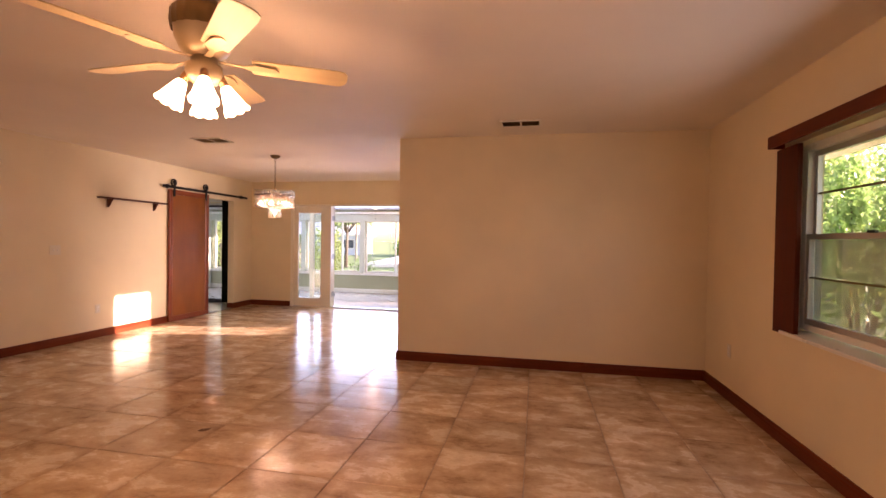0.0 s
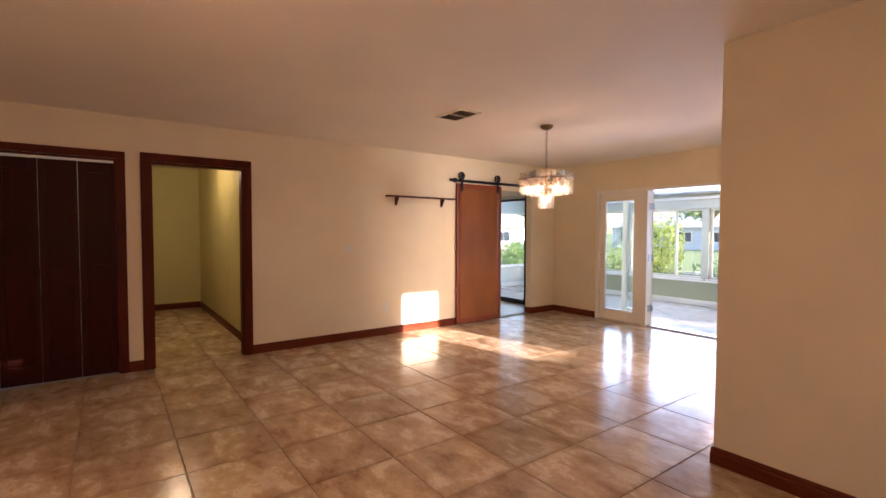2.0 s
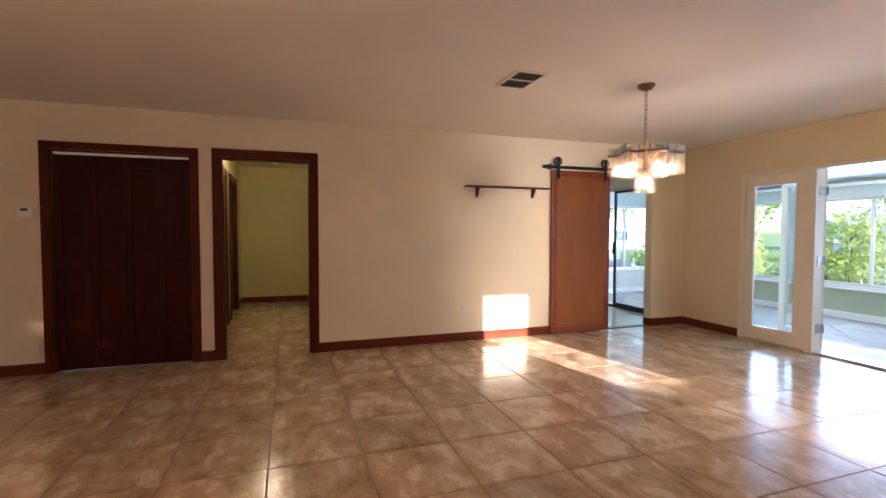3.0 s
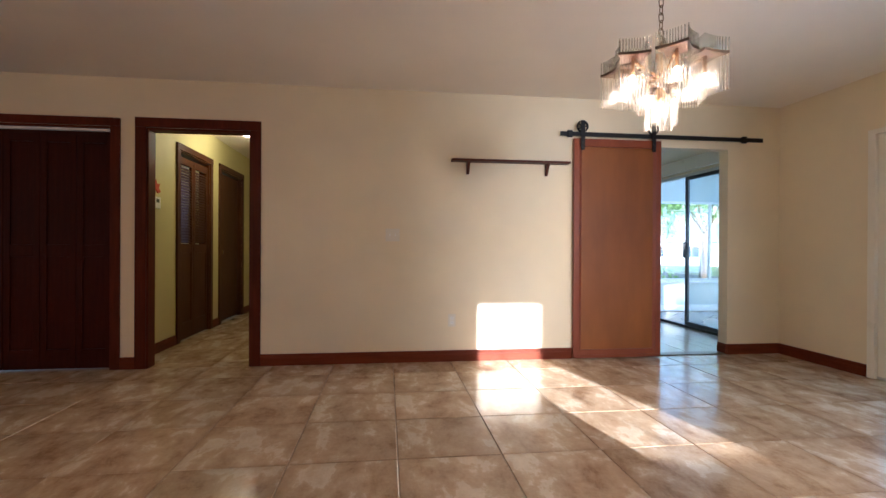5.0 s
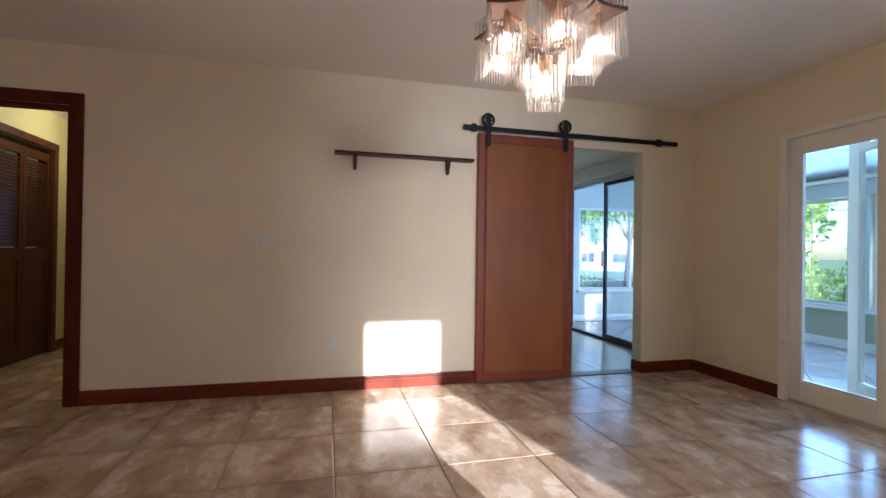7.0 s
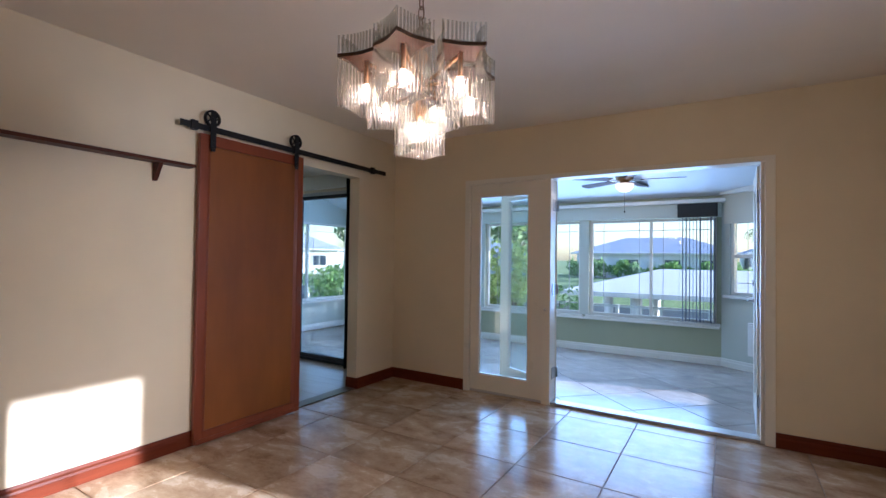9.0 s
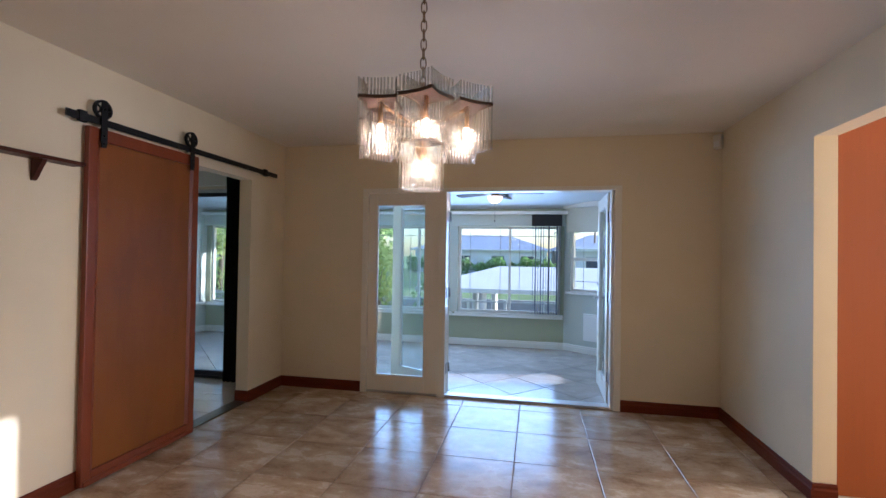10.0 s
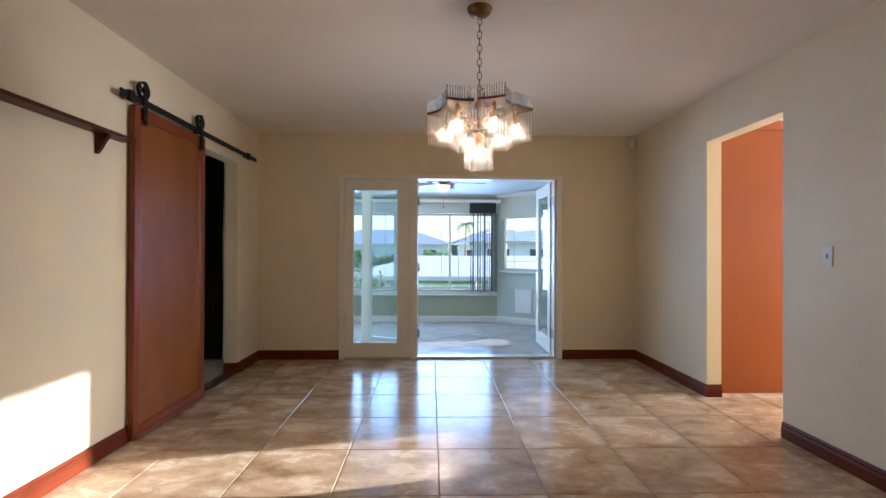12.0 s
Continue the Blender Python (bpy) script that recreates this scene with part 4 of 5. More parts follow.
kw = thing("window_kitchen", (XE, 2.0, 0), "kitchen window with a centre mullion in the east wall", "window", kind="structure")
for dims in ((0.08, 0.14, -0.585, -0.545, 1.00, 2.12), (0.08, 0.14, 0.545, 0.585, 1.00, 2.12), (0.08, 0.14, -0.545, 0.545, 1.00, 1.04), (0.08, 0.14, -0.545, 0.545, 2.08, 2.12), (0.105, 0.117, 0.19, 0.202, 1.04, 2.08)):
    boxpart("window_frame", dims, M_ALU, kw, bevel=0.003)
boxpart("muntin", (0.10, 0.12, -0.545, 0.545, 1.53, 1.55), M_ALU, kw)
pane = boxpart("pane", (0.108, 0.112, -0.545, 0.545, 1.04, 2.08), M_PANE, kw)
pane.visible_shadow = False

# ---- kitchen pantry ----
pantry = thing("pantry_cabinet", (4.21, 2.135, 0), "tall orange-brown veneered pantry cabinet with a crown strip", "cabinet")
boxpart("body", (0, 0.66, 0.0, 0.60, 0.0, 2.185), M_PANTRY, pantry, "smooth orange-brown veneer side", bevel=0.002)
bm = bmesh.new()
prism(bm, [(0, 0.004, 2.185), (0, -0.012, 2.19), (0, -0.014, 2.21), (0, -0.03, 2.24), (0, -0.032, 2.265), (0, 0.3, 2.265), (0, 0.3, 2.185)], (0.68, 0, 0))
part("crown", bm, M_PANTRY, pantry, "orange-brown crown moulding")

# ---- sliding glass door, curtain, thresholds ----
slid = thing("sliding_glass_door", (0, 3.43, 0), "two-panel sliding glass door in dark bronze aluminium", "sliding door")
for dims in ((-2.4, -2.36, -0.03, 0.05, 0.0, 2.02), (-0.66, -0.62, -0.03, 0.05, 0, 2.02), (-2.36, -0.66, -0.03, 0.05, 1.985, 2.02), (-2.36, -0.66, -0.03, 0.05, 0.0, 0.03)):
    boxpart("door_frame", dims, M_DARKALU if dims[0] > -2.3 or dims[4] == 0 else M_ALU, slid, bevel=0.002)
for x0, x1, y in ((-1.56, -0.69, 0.025), (-1.53, -0.66, -0.005)):
    sash = new("glass_panel")
    sash.parent = slid
    for dims in ((x0, x0 + 0.045, y - 0.012, y + 0.012, 0.03, 1.985), (x1 - 0.045, x1, y - 0.012, y + 0.012, 0.03, 1.985), (x0 + 0.045, x1 - 0.045, y - 0.012, y + 0.012, 0.03, 0.075), (x0 + 0.045, x1 - 0.045, y - 0.012, y + 0.012, 1.945, 1.985)):
        boxpart("sash_bar", dims, M_DARKALU, sash, bevel=0.002)
    pane = boxpart("pane", (x0 + 0.04, x1 - 0.04, y - 0.003, y + 0.003, 0.07, 1.95), M_PANE, sash)
    pane.visible_shadow = False
bm = bmesh.new()
tube(bm, (-1.505, -0.05, 0.92), (-1.505, -0.05, 1.12), 0.012, n=10)
tube(bm, (-1.505, -0.05, 0.93), (-1.505, -0.017, 0.93), 0.009, n=8)
tube(bm, (-1.505, -0.05, 1.11), (-1.505, -0.017, 1.11), 0.009, n=8)
part("pull_handle", bm, M_BLACK, slid, "black pull handle")
boxpart("side_room_soffit", (-2.78, -0.12, 3.30, 3.358, 2.045, 2.2), M_CREAMTRIM, None, "cream board above the sliding door", kind="structure")

cur = thing("dark_curtain", (-0.46, 3.24, 0), "gathered dark green-black curtain hanging beside the sliding door", "curtain")
bm = bmesh.new()
cols, rows_ = 40, 10
grid = []
for i in range(cols + 1):
    u = i / cols
    line = []
    for j in range(rows_ + 1):
        v = j / rows_
        amp = 0.022 + 0.008 * math.sin(5 * u)
        line.append(bm.verts.new((-0.13 + 0.26 * u + 0.006 * math.sin(9 * v + 7 * u), amp * math.sin(2 * math.pi * 5.5 * u + 0.5 * math.sin(3 * v)), 0.03 + 2.11 * (1 - v))))
    grid.append(line)
for i in range(cols):
    for j in range(rows_):
        f = bm.faces.new((grid[i][j], grid[i + 1][j], grid[i + 1][j + 1], grid[i][j + 1]))
        f.smooth = True
bmesh.ops.solidify(bm, geom=bm.faces[:], thickness=0.003)
part("fabric", bm, paint("dark_green_black_fabric", (0.012, 0.018, 0.014), 0.9, 0.3), cur)
bm = bmesh.new()
tube(bm, (-0.16, 0, 2.15), (0.16, 0, 2.15), 0.010, n=12)
for x in (-0.13, 0.13):
    tube(bm, (x, 0, 2.15), (x, 0.118, 2.15), 0.006, n=8)
part("curtain_rod", bm, M_IRON, cur)

boxpart("threshold_side_room", (-0.12, 0.0, 2.0, 2.8, 0.001, 0.008), M_BRASSD, None, "narrow brass threshold strip", bevel=0.002, kind="structure")

# ---- sunroom fittings ----
def porch_window(place, rz, w, z0, z1, mullions, label):
    """A fixed sunroom window: frame, mullions, panes with thin border bars."""
    ob = thing("window_sunroom", place, label, "window", "sunroom windows", rz=rz, kind="structure")
    f = 0.035
    for dims in ((0, f, 0.03, 0.09, z0, z1), (w - f, w, 0.03, 0.09, z0, z1), (f, w - f, 0.03, 0.09, z0, z0 + f), (f, w - f, 0.03, 0.09, z1 - f, z1)):
        boxpart("window_frame", dims, M_WHITE, ob, bevel=0.003)
    edges = [f, *mullions, w - f]
    for m in mullions:
        boxpart("mullion", (m - 0.018, m + 0.018, 0.035, 0.085, z0 + f, z1 - f), M_WHITE, ob, bevel=0.002)
    for a, b in zip(edges, edges[1:]):
        for dims in ((a + 0.02, b - 0.02, 0.058, 0.064, z1 - f - 0.115, z1 - f - 0.107), (a + 0.02, b - 0.02, 0.058, 0.064, z0 + f + 0.107, z0 + f + 0.115), (a + 0.14, a + 0.147, 0.058, 0.064, z0 + f, z1 - f), (b - 0.147, b - 0.14, 0.058, 0.064, z0 + f, z1 - f)):
            boxpart("muntin", dims, M_STEEL, ob)
        pane = boxpart("pane", (a, b, 0.056, 0.060, z0 + f - 0.005, z1 - f + 0.005), M_PANE, ob)
        pane.visible_shadow = False
    boxpart("window_sill", (-0.04, w + 0.04, -0.07, 0.03, z0 - 0.035, z0), M_WHITE, ob, bevel=0.006)
    return ob


porch_window((1.38, 6.0, 0), 0, 1.52, 0.50, 1.80, (0.78,), "white framed sunroom window with thin border bars")
porch_window((-0.22, 6.0, 0), 0, 1.48, 0.50, 1.80, (0.97,), "white framed sunroom window with thin border bars")
porch_window((-1.82, 6.0, 0), 0, 1.48, 0.50, 1.80, (0.74,), "white framed sunroom window with thin border bars")
porch_window((-2.92, 6.0, 0), 0, 0.98, 0.50, 1.80, (), "white framed sunroom window")
boxpart("window_header", (-3.0, 2.95, 5.93, 6.0, 1.80, 1.97), M_PORCH, None, "pale painted board above the sunroom windows", kind="structure")
boxpart("window_cornice", (-3.0, 2.99, 5.86, 6.0, 1.97, 2.015), M_WHITE, None, "white cornice over the sunroom windows", bevel=0.004, kind="structure")
for x in (1.32, -0.28, -1.88):
    boxpart("window_post", (x - 0.06, x + 0.06, 5.955, 5.999, 0.50, 1.80), M_PORCH, None, "pale painted post between windows", bevel=0.004, kind="structure")
for x0, x1 in ((-3.0, 2.93),):
    boxpart("window_apron", (x0, x1, 5.90, 6.0, 0.445, 0.466), M_WHITE, None, "continuous white window ledge", bevel=0.004, kind="structure")
DA = math.degrees(math.atan2(5.16 - 6.0, 4.2 - 2.95))
dw = porch_window((2.95 + 0.10 * 0.83, 6.0 - 0.10 * 0.558, 0), DA, 0.80, 0.86, 1.86, (), "white double-hung window in the angled sunroom wall")
boxpart("meeting_rail", (0.035, 0.765, 0.035, 0.085, 1.30, 1.345), M_WHITE, dw, bevel=0.003)
porch_window((-3.0, 3.95, 0), 90, 1.93, 0.5, 1.83, (0.97,), "white window in the end wall of the sunroom")
# Unseen window added in the opening that shapes the sun band.
porch_window((4.2, 4.88, 0), -90, 0.46, 0.24, 0.82, (), "unseen small low white window added to let sun into the sunroom")
shade = thing("roller_shade", (2.95, 6.0, 1.80), "cream roller shade pulled part way down over the angled window", "roller shade", rz=DA)
boxpart("fabric", (0.05, 0.95, -0.030, -0.027, -0.09, 0.26), paint("cream_shade_cloth", (0.66, 0.64, 0.53), 0.8), shade)
boxpart("headrail", (0.03, 0.97, -0.09, -0.001, 0.26, 0.33), M_WHITE, shade, bevel=0.006)
pet = thing("wall_access_panel", (2.95 + 0.46 * 0.83, 6.0 - 0.46 * 0.558, 0.37), "flat white square panel low on the angled sunroom wall", "wall panel", rz=DA)
boxpart("cover", (-0.14, 0.15, -0.014, 0, -0.19, 0.19), M_WPLASTIC, pet, bevel=0.005)
boxpart("flap", (-0.11, 0.12, -0.018, -0.014, -0.16, 0.16), M_WPLASTIC, pet, bevel=0.002)
o = plate("wall_outlet", (2.95 + 0.84 * 0.83, 6.0 - 0.84 * 0.558, 0.50), DA - 90, "ivory wall socket on the angled sunroom wall", "outlet", 0.11, "outlet")

blind = thing("vertical_blind", (2.70, 5.90, 0), "dark vertical slat blind drawn to one side of the window", "blind")
boxpart("valance", (-0.22, 0.21, -0.03, 0.03, 1.80, 1.965), M_BLACK, blind, "dark brown blind valance", bevel=0.004)
M_BLIND = Mat("dusky_blue_blind_slat", (0.10, 0.13, 0.22), 0.5).m
slat_mesh = None
for k in range(11):
    x = -0.20 + 0.038 * k
    if slat_mesh is None:
        bm = bmesh.new()
        bx(bm, -0.001, 0.001, -0.042, 0.042, 0.52, 1.80)
        first = part("slat", bm, M_BLIND, blind)
        slat_mesh = first.data
        ob = first
    else:
        ob = new("slat", slat_mesh)
        ob.parent = blind
    ob.location, ob.rotation_euler = (x, 0, 0), (0, 0, radians(4 + 9 * math.sin(k * 2.3)))

reg = thing("floor_register", (0.95, 4.55, -0.012), "round dark slotted metal floor grille", "floor grille")
bm = bmesh.new()
lathe(bm, [(0.13, 0.0), (0.13, 0.008), (0.15, 0.008), (0.155, 0.0)], 32)
part("rim", bm, M_IRON, reg)
for k in range(7):
    w = math.sqrt(max(0.0, 0.13 ** 2 - (0.036 * (k - 3)) ** 2))
    boxpart("bar", (-w, w, 0.036 * (k - 3) - 0.009, 0.036 * (k - 3) + 0.009, 0.0, 0.006), M_IRON, reg)

# ---- outdoors ----
M_GRASS = Mat("lawn_grass", (0.07, 0.13, 0.03), 0.9)
_v = M_GRASS.place((1, 1, 1), True)
M_GRASS.base(M_GRASS.mix(0.5, M_GRASS.ramp(M_GRASS.noise(_v, 0.6, 4), [(0.35, (0.12, 0.20, 0.06)), (0.65, (0.22, 0.32, 0.11))]), M_GRASS.ramp(M_GRASS.noise(_v, 30, 4), [(0.3, (0.08, 0.14, 0.04)), (0.7, (0.26, 0.36, 0.13))])))
M_GRASS.bump(M_GRASS.noise(_v, 60, 3), 0.6, 0.03)
M_GRASS = M_GRASS.m
M_WATER = Mat("canal_water", (0.03, 0.07, 0.09), 0.06)
M_WATER.bump(M_WATER.noise(M_WATER.place((0.6, 2.0, 1), True), 3.0, 4), 0.25, 0.05)
M_WATER = M_WATER.m
M_STUCCO = paint("pale_stucco", (0.84, 0.85, 0.86), 0.85, 0.06, 0.5, 30)
M_STUCCOB = paint("blue_grey_stucco", (0.50, 0.57, 0.66), 0.85, 0.06, 0.5, 30)
M_ROOFG = Mat("grey_shingle_roof", (0.2, 0.22, 0.26), 0.85)
_v = M_ROOFG.place((1, 1, 1), True)
M_ROOFG.base(M_ROOFG.ramp(M_ROOFG.noise(_v, 2.5, 6), [(0.3, (0.30, 0.35, 0.45)), (0.7, (0.46, 0.51, 0.60))]))
M_ROOFG = M_ROOFG.m
M_ROOFW = paint("white_metal_roof", (0.80, 0.79, 0.75), 0.5, 0.05)
M_DARKWIN = Mat("dark_house_window", (0.03, 0.05, 0.08), 0.1).m
M_BARK = wood("tree_bark", (0.06, 0.045, 0.03), (0.18, 0.13, 0.09), 0.9)
M_PALMBARK = wood("palm_bark", (0.14, 0.11, 0.08), (0.30, 0.25, 0.19), 0.9)
M_CONC = paint("seawall_concrete", (0.42, 0.41, 0.38), 0.85, 0.1, 0.4, 20)


def leaf_material(name, dark, light):
    a = Mat(name, light, 0.5)
    geo = a.t.nodes.new("ShaderNodeNewGeometry")
    a.base(a.ramp(geo.outputs["Random Per Island"], [(0.0, dark), (0.6, light), (1.0, tuple(min(1, c * 1.5) for c in light))]))
    tr = a.t.nodes.new("ShaderNodeBsdfTranslucent")
    mx = a.t.nodes.new("ShaderNodeMixShader")
    mx.inputs[0].default_value = 0.35
    tr.inputs[0].default_value = (*[min(1, c * 1.8) for c in light], 1)
    a.link(a.b.outputs[0], mx.inputs[1])
    a.link(tr.outputs[0], mx.inputs[2])
    a.link(mx.outputs[0], a.t.nodes["Material Output"].inputs[0])
    return a.m


M_LEAF = leaf_material("green_leaves", (0.07, 0.13, 0.04), (0.17, 0.29, 0.09))
M_LEAFY = leaf_material("yellow_green_leaves", (0.12, 0.18, 0.03), (0.34, 0.42, 0.12))
M_PALM = leaf_material("palm_fronds", (0.03, 0.07, 0.02), (0.08, 0.15, 0.04))

M_EARTH = M_GRASS
bm = bmesh.new()
for x0, x1, y0, y1 in ((-400, 400, -300, 10.8), (-400, 400, 22.5, 900)):
    vs = [bm.verts.new((x, y, -0.45 if y1 < 20 else -0.9)) for x, y in ((x0, y0), (x1, y0), (x1, y1), (x0, y1))]
    bm.faces.new(vs)
part("ground", bm, M_GRASS, None, "mown green lawn running down to a canal", "structure")
bm = bmesh.new()
vs = [bm.verts.new(p) for p in ((-400, 10.7, -1.5), (400, 10.7, -1.5), (400, 22.6, -1.5), (-400, 22.6, -1.5))]
bm.faces.new(vs)
part("water", bm, M_WATER, None, "rippled dark blue canal water", "structure")
boxpart("seawall", (-60, 60, 10.6, 10.9, -2.0, -0.40), M_CONC, None, "grey concrete seawall cap", bevel=0.02, kind="structure")
boxpart("seawall", (-60, 60, 22.4, 22.7, -2.0, -0.86), M_CONC, None, "grey concrete seawall cap", bevel=0.02, kind="structure")
boxpart("porch_eave", (-4.2, 4.9, 6.13, 6.75, 2.02, 2.16), M_WHITE, None, "white painted eave over the sunroom windows", kind="structure")
boxpart("east_eave", (XE + 0.2, XE + 0.95, -6.8, 3.9, 2.16, 2.30), M_STUCCO, None, "white painted eave along the east wall", kind="structure")
boxpart("east_fascia", (XE + 0.95, XE + 0.98, -6.8, 3.9, 2.12, 2.32), M_WHITE, None, "white painted fascia board", kind="structure")


def house(place, rz, w, d, wall_h, roof_h, stucco, roof_m, label):
    """A single-storey house with a hip roof, windows and a door facing -y."""
    ob = thing("house", place, label, "house", rz=rz)
    boxpart("wall", (-w / 2, w / 2, 0, d, 0, wall_h), stucco, ob)
    o = 0.6
    bm = bmesh.new()
    base = [bm.verts.new(p) for p in ((-w / 2 - o, -o, wall_h), (w / 2 + o, -o, wall_h), (w / 2 + o, d + o, wall_h), (-w / 2 - o, d + o, wall_h))]
    eave = [bm.verts.new((v.co.x, v.co.y, wall_h + 0.15)) for v in base]
    ridge = [bm.verts.new((-w / 2 + d / 2, d / 2, wall_h + roof_h)), bm.verts.new((w / 2 - d / 2, d / 2, wall_h + roof_h))]
    bm.faces.new(base[::-1])
    for k in range(4):
        bm.faces.new((base[k], base[(k + 1) % 4], eave[(k + 1) % 4], eave[k]))
    bm.faces.new((eave[0], eave[1], ridge[1], ridge[0]))
    bm.faces.new((eave[1], eave[2], ridge[1]))
    bm.faces.new((eave[2], eave[3], ridge[0], ridge[1]))
    bm.faces.new((eave[3], eave[0], ridge[0]))
    part("roof", bm, roof_m, ob)
    boxpart("fascia", (-w / 2 - o - 0.03, w / 2 + o + 0.03, -o - 0.03, -o - 0.005, wall_h - 0.02, wall_h + 0.17), M_WHITE, ob)
    for x in (-w * 0.36, -w * 0.12, w * 0.14, w * 0.36):
        wi = new("window")
        wi.parent, wi.location = ob, (x, 0, 1.0)
        boxpart("pane", (-0.8, 0.8, -0.04, -0.01, 0.05, 1.25), M_DARKWIN, wi)
        for dims in ((-0.9, -0.8, -0.07, 0, -0.05, 1.35), (0.8, 0.9, -0.07, 0, -0.05, 1.35), (-0.8, 0.8, -0.07, 0, -0.05, 0.05), (-0.8, 0.8, -0.07, 0, 1.25, 1.35), (-0.03, 0.03, -0.06, -0.04, 0.05, 1.25)):
            boxpart("frame", dims, M_WHITE, wi)
    boxpart("door", (-0.45 + w * 0.01, 0.45 + w * 0.01, -0.05, -0.005, 0.0, 2.05), M_WHITE, ob)
    return ob


house((-4.5, 58, -0.9), 0, 17, 10, 2.9, 2.2, M_STUCCO, M_ROOFG, "pale stucco house with a blue-grey hip roof across the canal")
house((12.5, 62, -0.9), 5, 14, 10, 3.0, 2.4, M_STUCCO, M_ROOFG, "pale stucco house with a grey roof beyond the canal")
house((-27, 58, -0.9), 12, 15, 10, 2.9, 2.3, M_STUCCOB, M_ROOFG, "blue-grey stucco house with a grey roof")
house((11.5, 32, -0.9), -8, 13, 9, 2.7, 1.2, M_STUCCO, M_ROOFG, "pale house with a low grey roof and wide windows")
house((-44, 36, -0.9), 40, 16, 10, 2.9, 2.2, M_STUCCO, M_ROOFG, "pale stucco house with a grey hip roof among trees")
house((34, 48, -0.9), -20, 15, 10, 2.9, 2.2, M_STUCCO, M_ROOFG, "cream house with a grey hip roof")

dock = thing("boat_dock_roof", (2.6, 13.6, -1.4), "open boat shelter with a wide low white roof on thick posts", "boat shelter")
bm = bmesh.new()
prism(bm, [(-3.4, -1.9, 1.72), (3.4, -1.9, 1.72), (3.4, -1.9, 1.84), (-3.4, -1.9, 1.84)], (0, 0.02, 0))
e = [bm.verts.new(p) for p in ((-3.4, -1.9, 1.84), (3.4, -1.9, 1.84), (3.4, 2.6, 1.84), (-3.4, 2.6, 1.84), (-1.2, 0.5, 2.42), (3.0, 0.5, 2.42))]
for f in ((0, 1, 5, 4), (1, 2, 5), (2, 3, 4, 5), (3, 0, 4)):
    bm.faces.new([e[i] for i in f])
e2 = [bm.verts.new(p) for p in ((-3.4, -1.9, 1.72), (3.4, -1.9, 1.72), (3.4, 2.6, 1.72), (-3.4, 2.6, 1.72))]
bm.faces.new(e2[::-1])
part("roof", bm, M_ROOFW, dock, "bright white sheet metal roof")
for x in (-2.2, -1.5, 0.9, 3.1):
    for y in (-1.6, 2.3):
        bm = bmesh.new()
        tube(bm, (x, y, -1.0), (x, y, 1.72), 0.13, 0.11, n=14)
        part("post", bm, M_WHITE, dock)
boxpart("deck", (-3.2, 3.3, -1.9, -0.9, 0.42, 0.52), M_CONC, dock)
boxpart("walkway", (-2.6, -1.4, -2.9, -1.9, 0.42, 0.52), M_CONC, dock)

rail = thing("dock_rail", (0, 10.3, -0.45), "low white post and rail fence along the seawall", "fence")
for k in range(21):
    boxpart("post", (-9 + k * 0.9, -8.93 + k * 0.9, -0.035, 0.035, 0, 0.72), M_WHITE, rail, bevel=0.004)
for z in (0.32, 0.66):
    boxpart("fence_rail", (-9, 9.07, -0.02, 0.02, z, z + 0.045), M_WHITE, rail)

rng = np.random.default_rng(7)


def leaf_cloud(name, blobs, n, size, material, parent, droop=0.3):
    """Many small leaves spread over several uneven clumps, as one mesh."""
    verts, faces = [], []
    share = np.array([b[3] * b[4] for b in blobs])
    for b, m in zip(blobs, (share / share.sum() * n).astype(int)):
        cx, cy, cz, r, h = b
        d = rng.normal(size=(m, 3))
        d /= np.linalg.norm(d, axis=1)[:, None]
        rad = rng.uniform(0.35, 1.0, (m, 1)) ** 0.5 * (1 + 0.22 * np.sin(5 * d[:, :1] + 3 * d[:, 1:2]))
        p = np.array([cx, cy, cz]) + d * rad * np.array([r, r, h])
        a = rng.normal(size=(m, 3)) + np.array([0, 0, -droop])
        a /= np.linalg.norm(a, axis=1)[:, None]
        b2 = np.cross(a, rng.normal(size=(m, 3)))
        b2 /= np.linalg.norm(b2, axis=1)[:, None]
        s = size * rng.uniform(0.6, 1.4, (m, 1))
        quad = np.stack([p - a * s, p + b2 * s * 0.55, p + a * s, p - b2 * s * 0.55], 1)
        start = len(verts)
        verts += quad.reshape(-1, 3).tolist()
        faces += [[start + 4 * i, start + 4 * i + 1, start + 4 * i + 2, start + 4 * i + 3] for i in range(m)]
    me = bpy.data.meshes.new(name)
    me.from_pydata(verts, [], faces)
    me.materials.append(material)
    ob = new(name, me)
    ob.parent = parent
    return ob


def bush(place, r, h, n, size, material, label, clumps=7):
    ob = thing("bush", place, label, "bush")
    blobs = [(rng.uniform(-r, r) * 0.6, rng.uniform(-r, r) * 0.6, h * rng.uniform(0.25, 0.8), r * rng.uniform(0.35, 0.6), h * rng.uniform(0.2, 0.4)) for _ in range(clumps)]
    leaf_cloud("leaves", blobs, n, size, material, ob)
    bm = bmesh.new()
    for b in blobs:
        tube(bm, (b[0] * 0.2, b[1] * 0.2, -0.05), (b[0] * 0.9, b[1] * 0.9, b[2]), 0.025, 0.008, n=6)
    part("stems", bm, M_BARK, ob)
    return ob


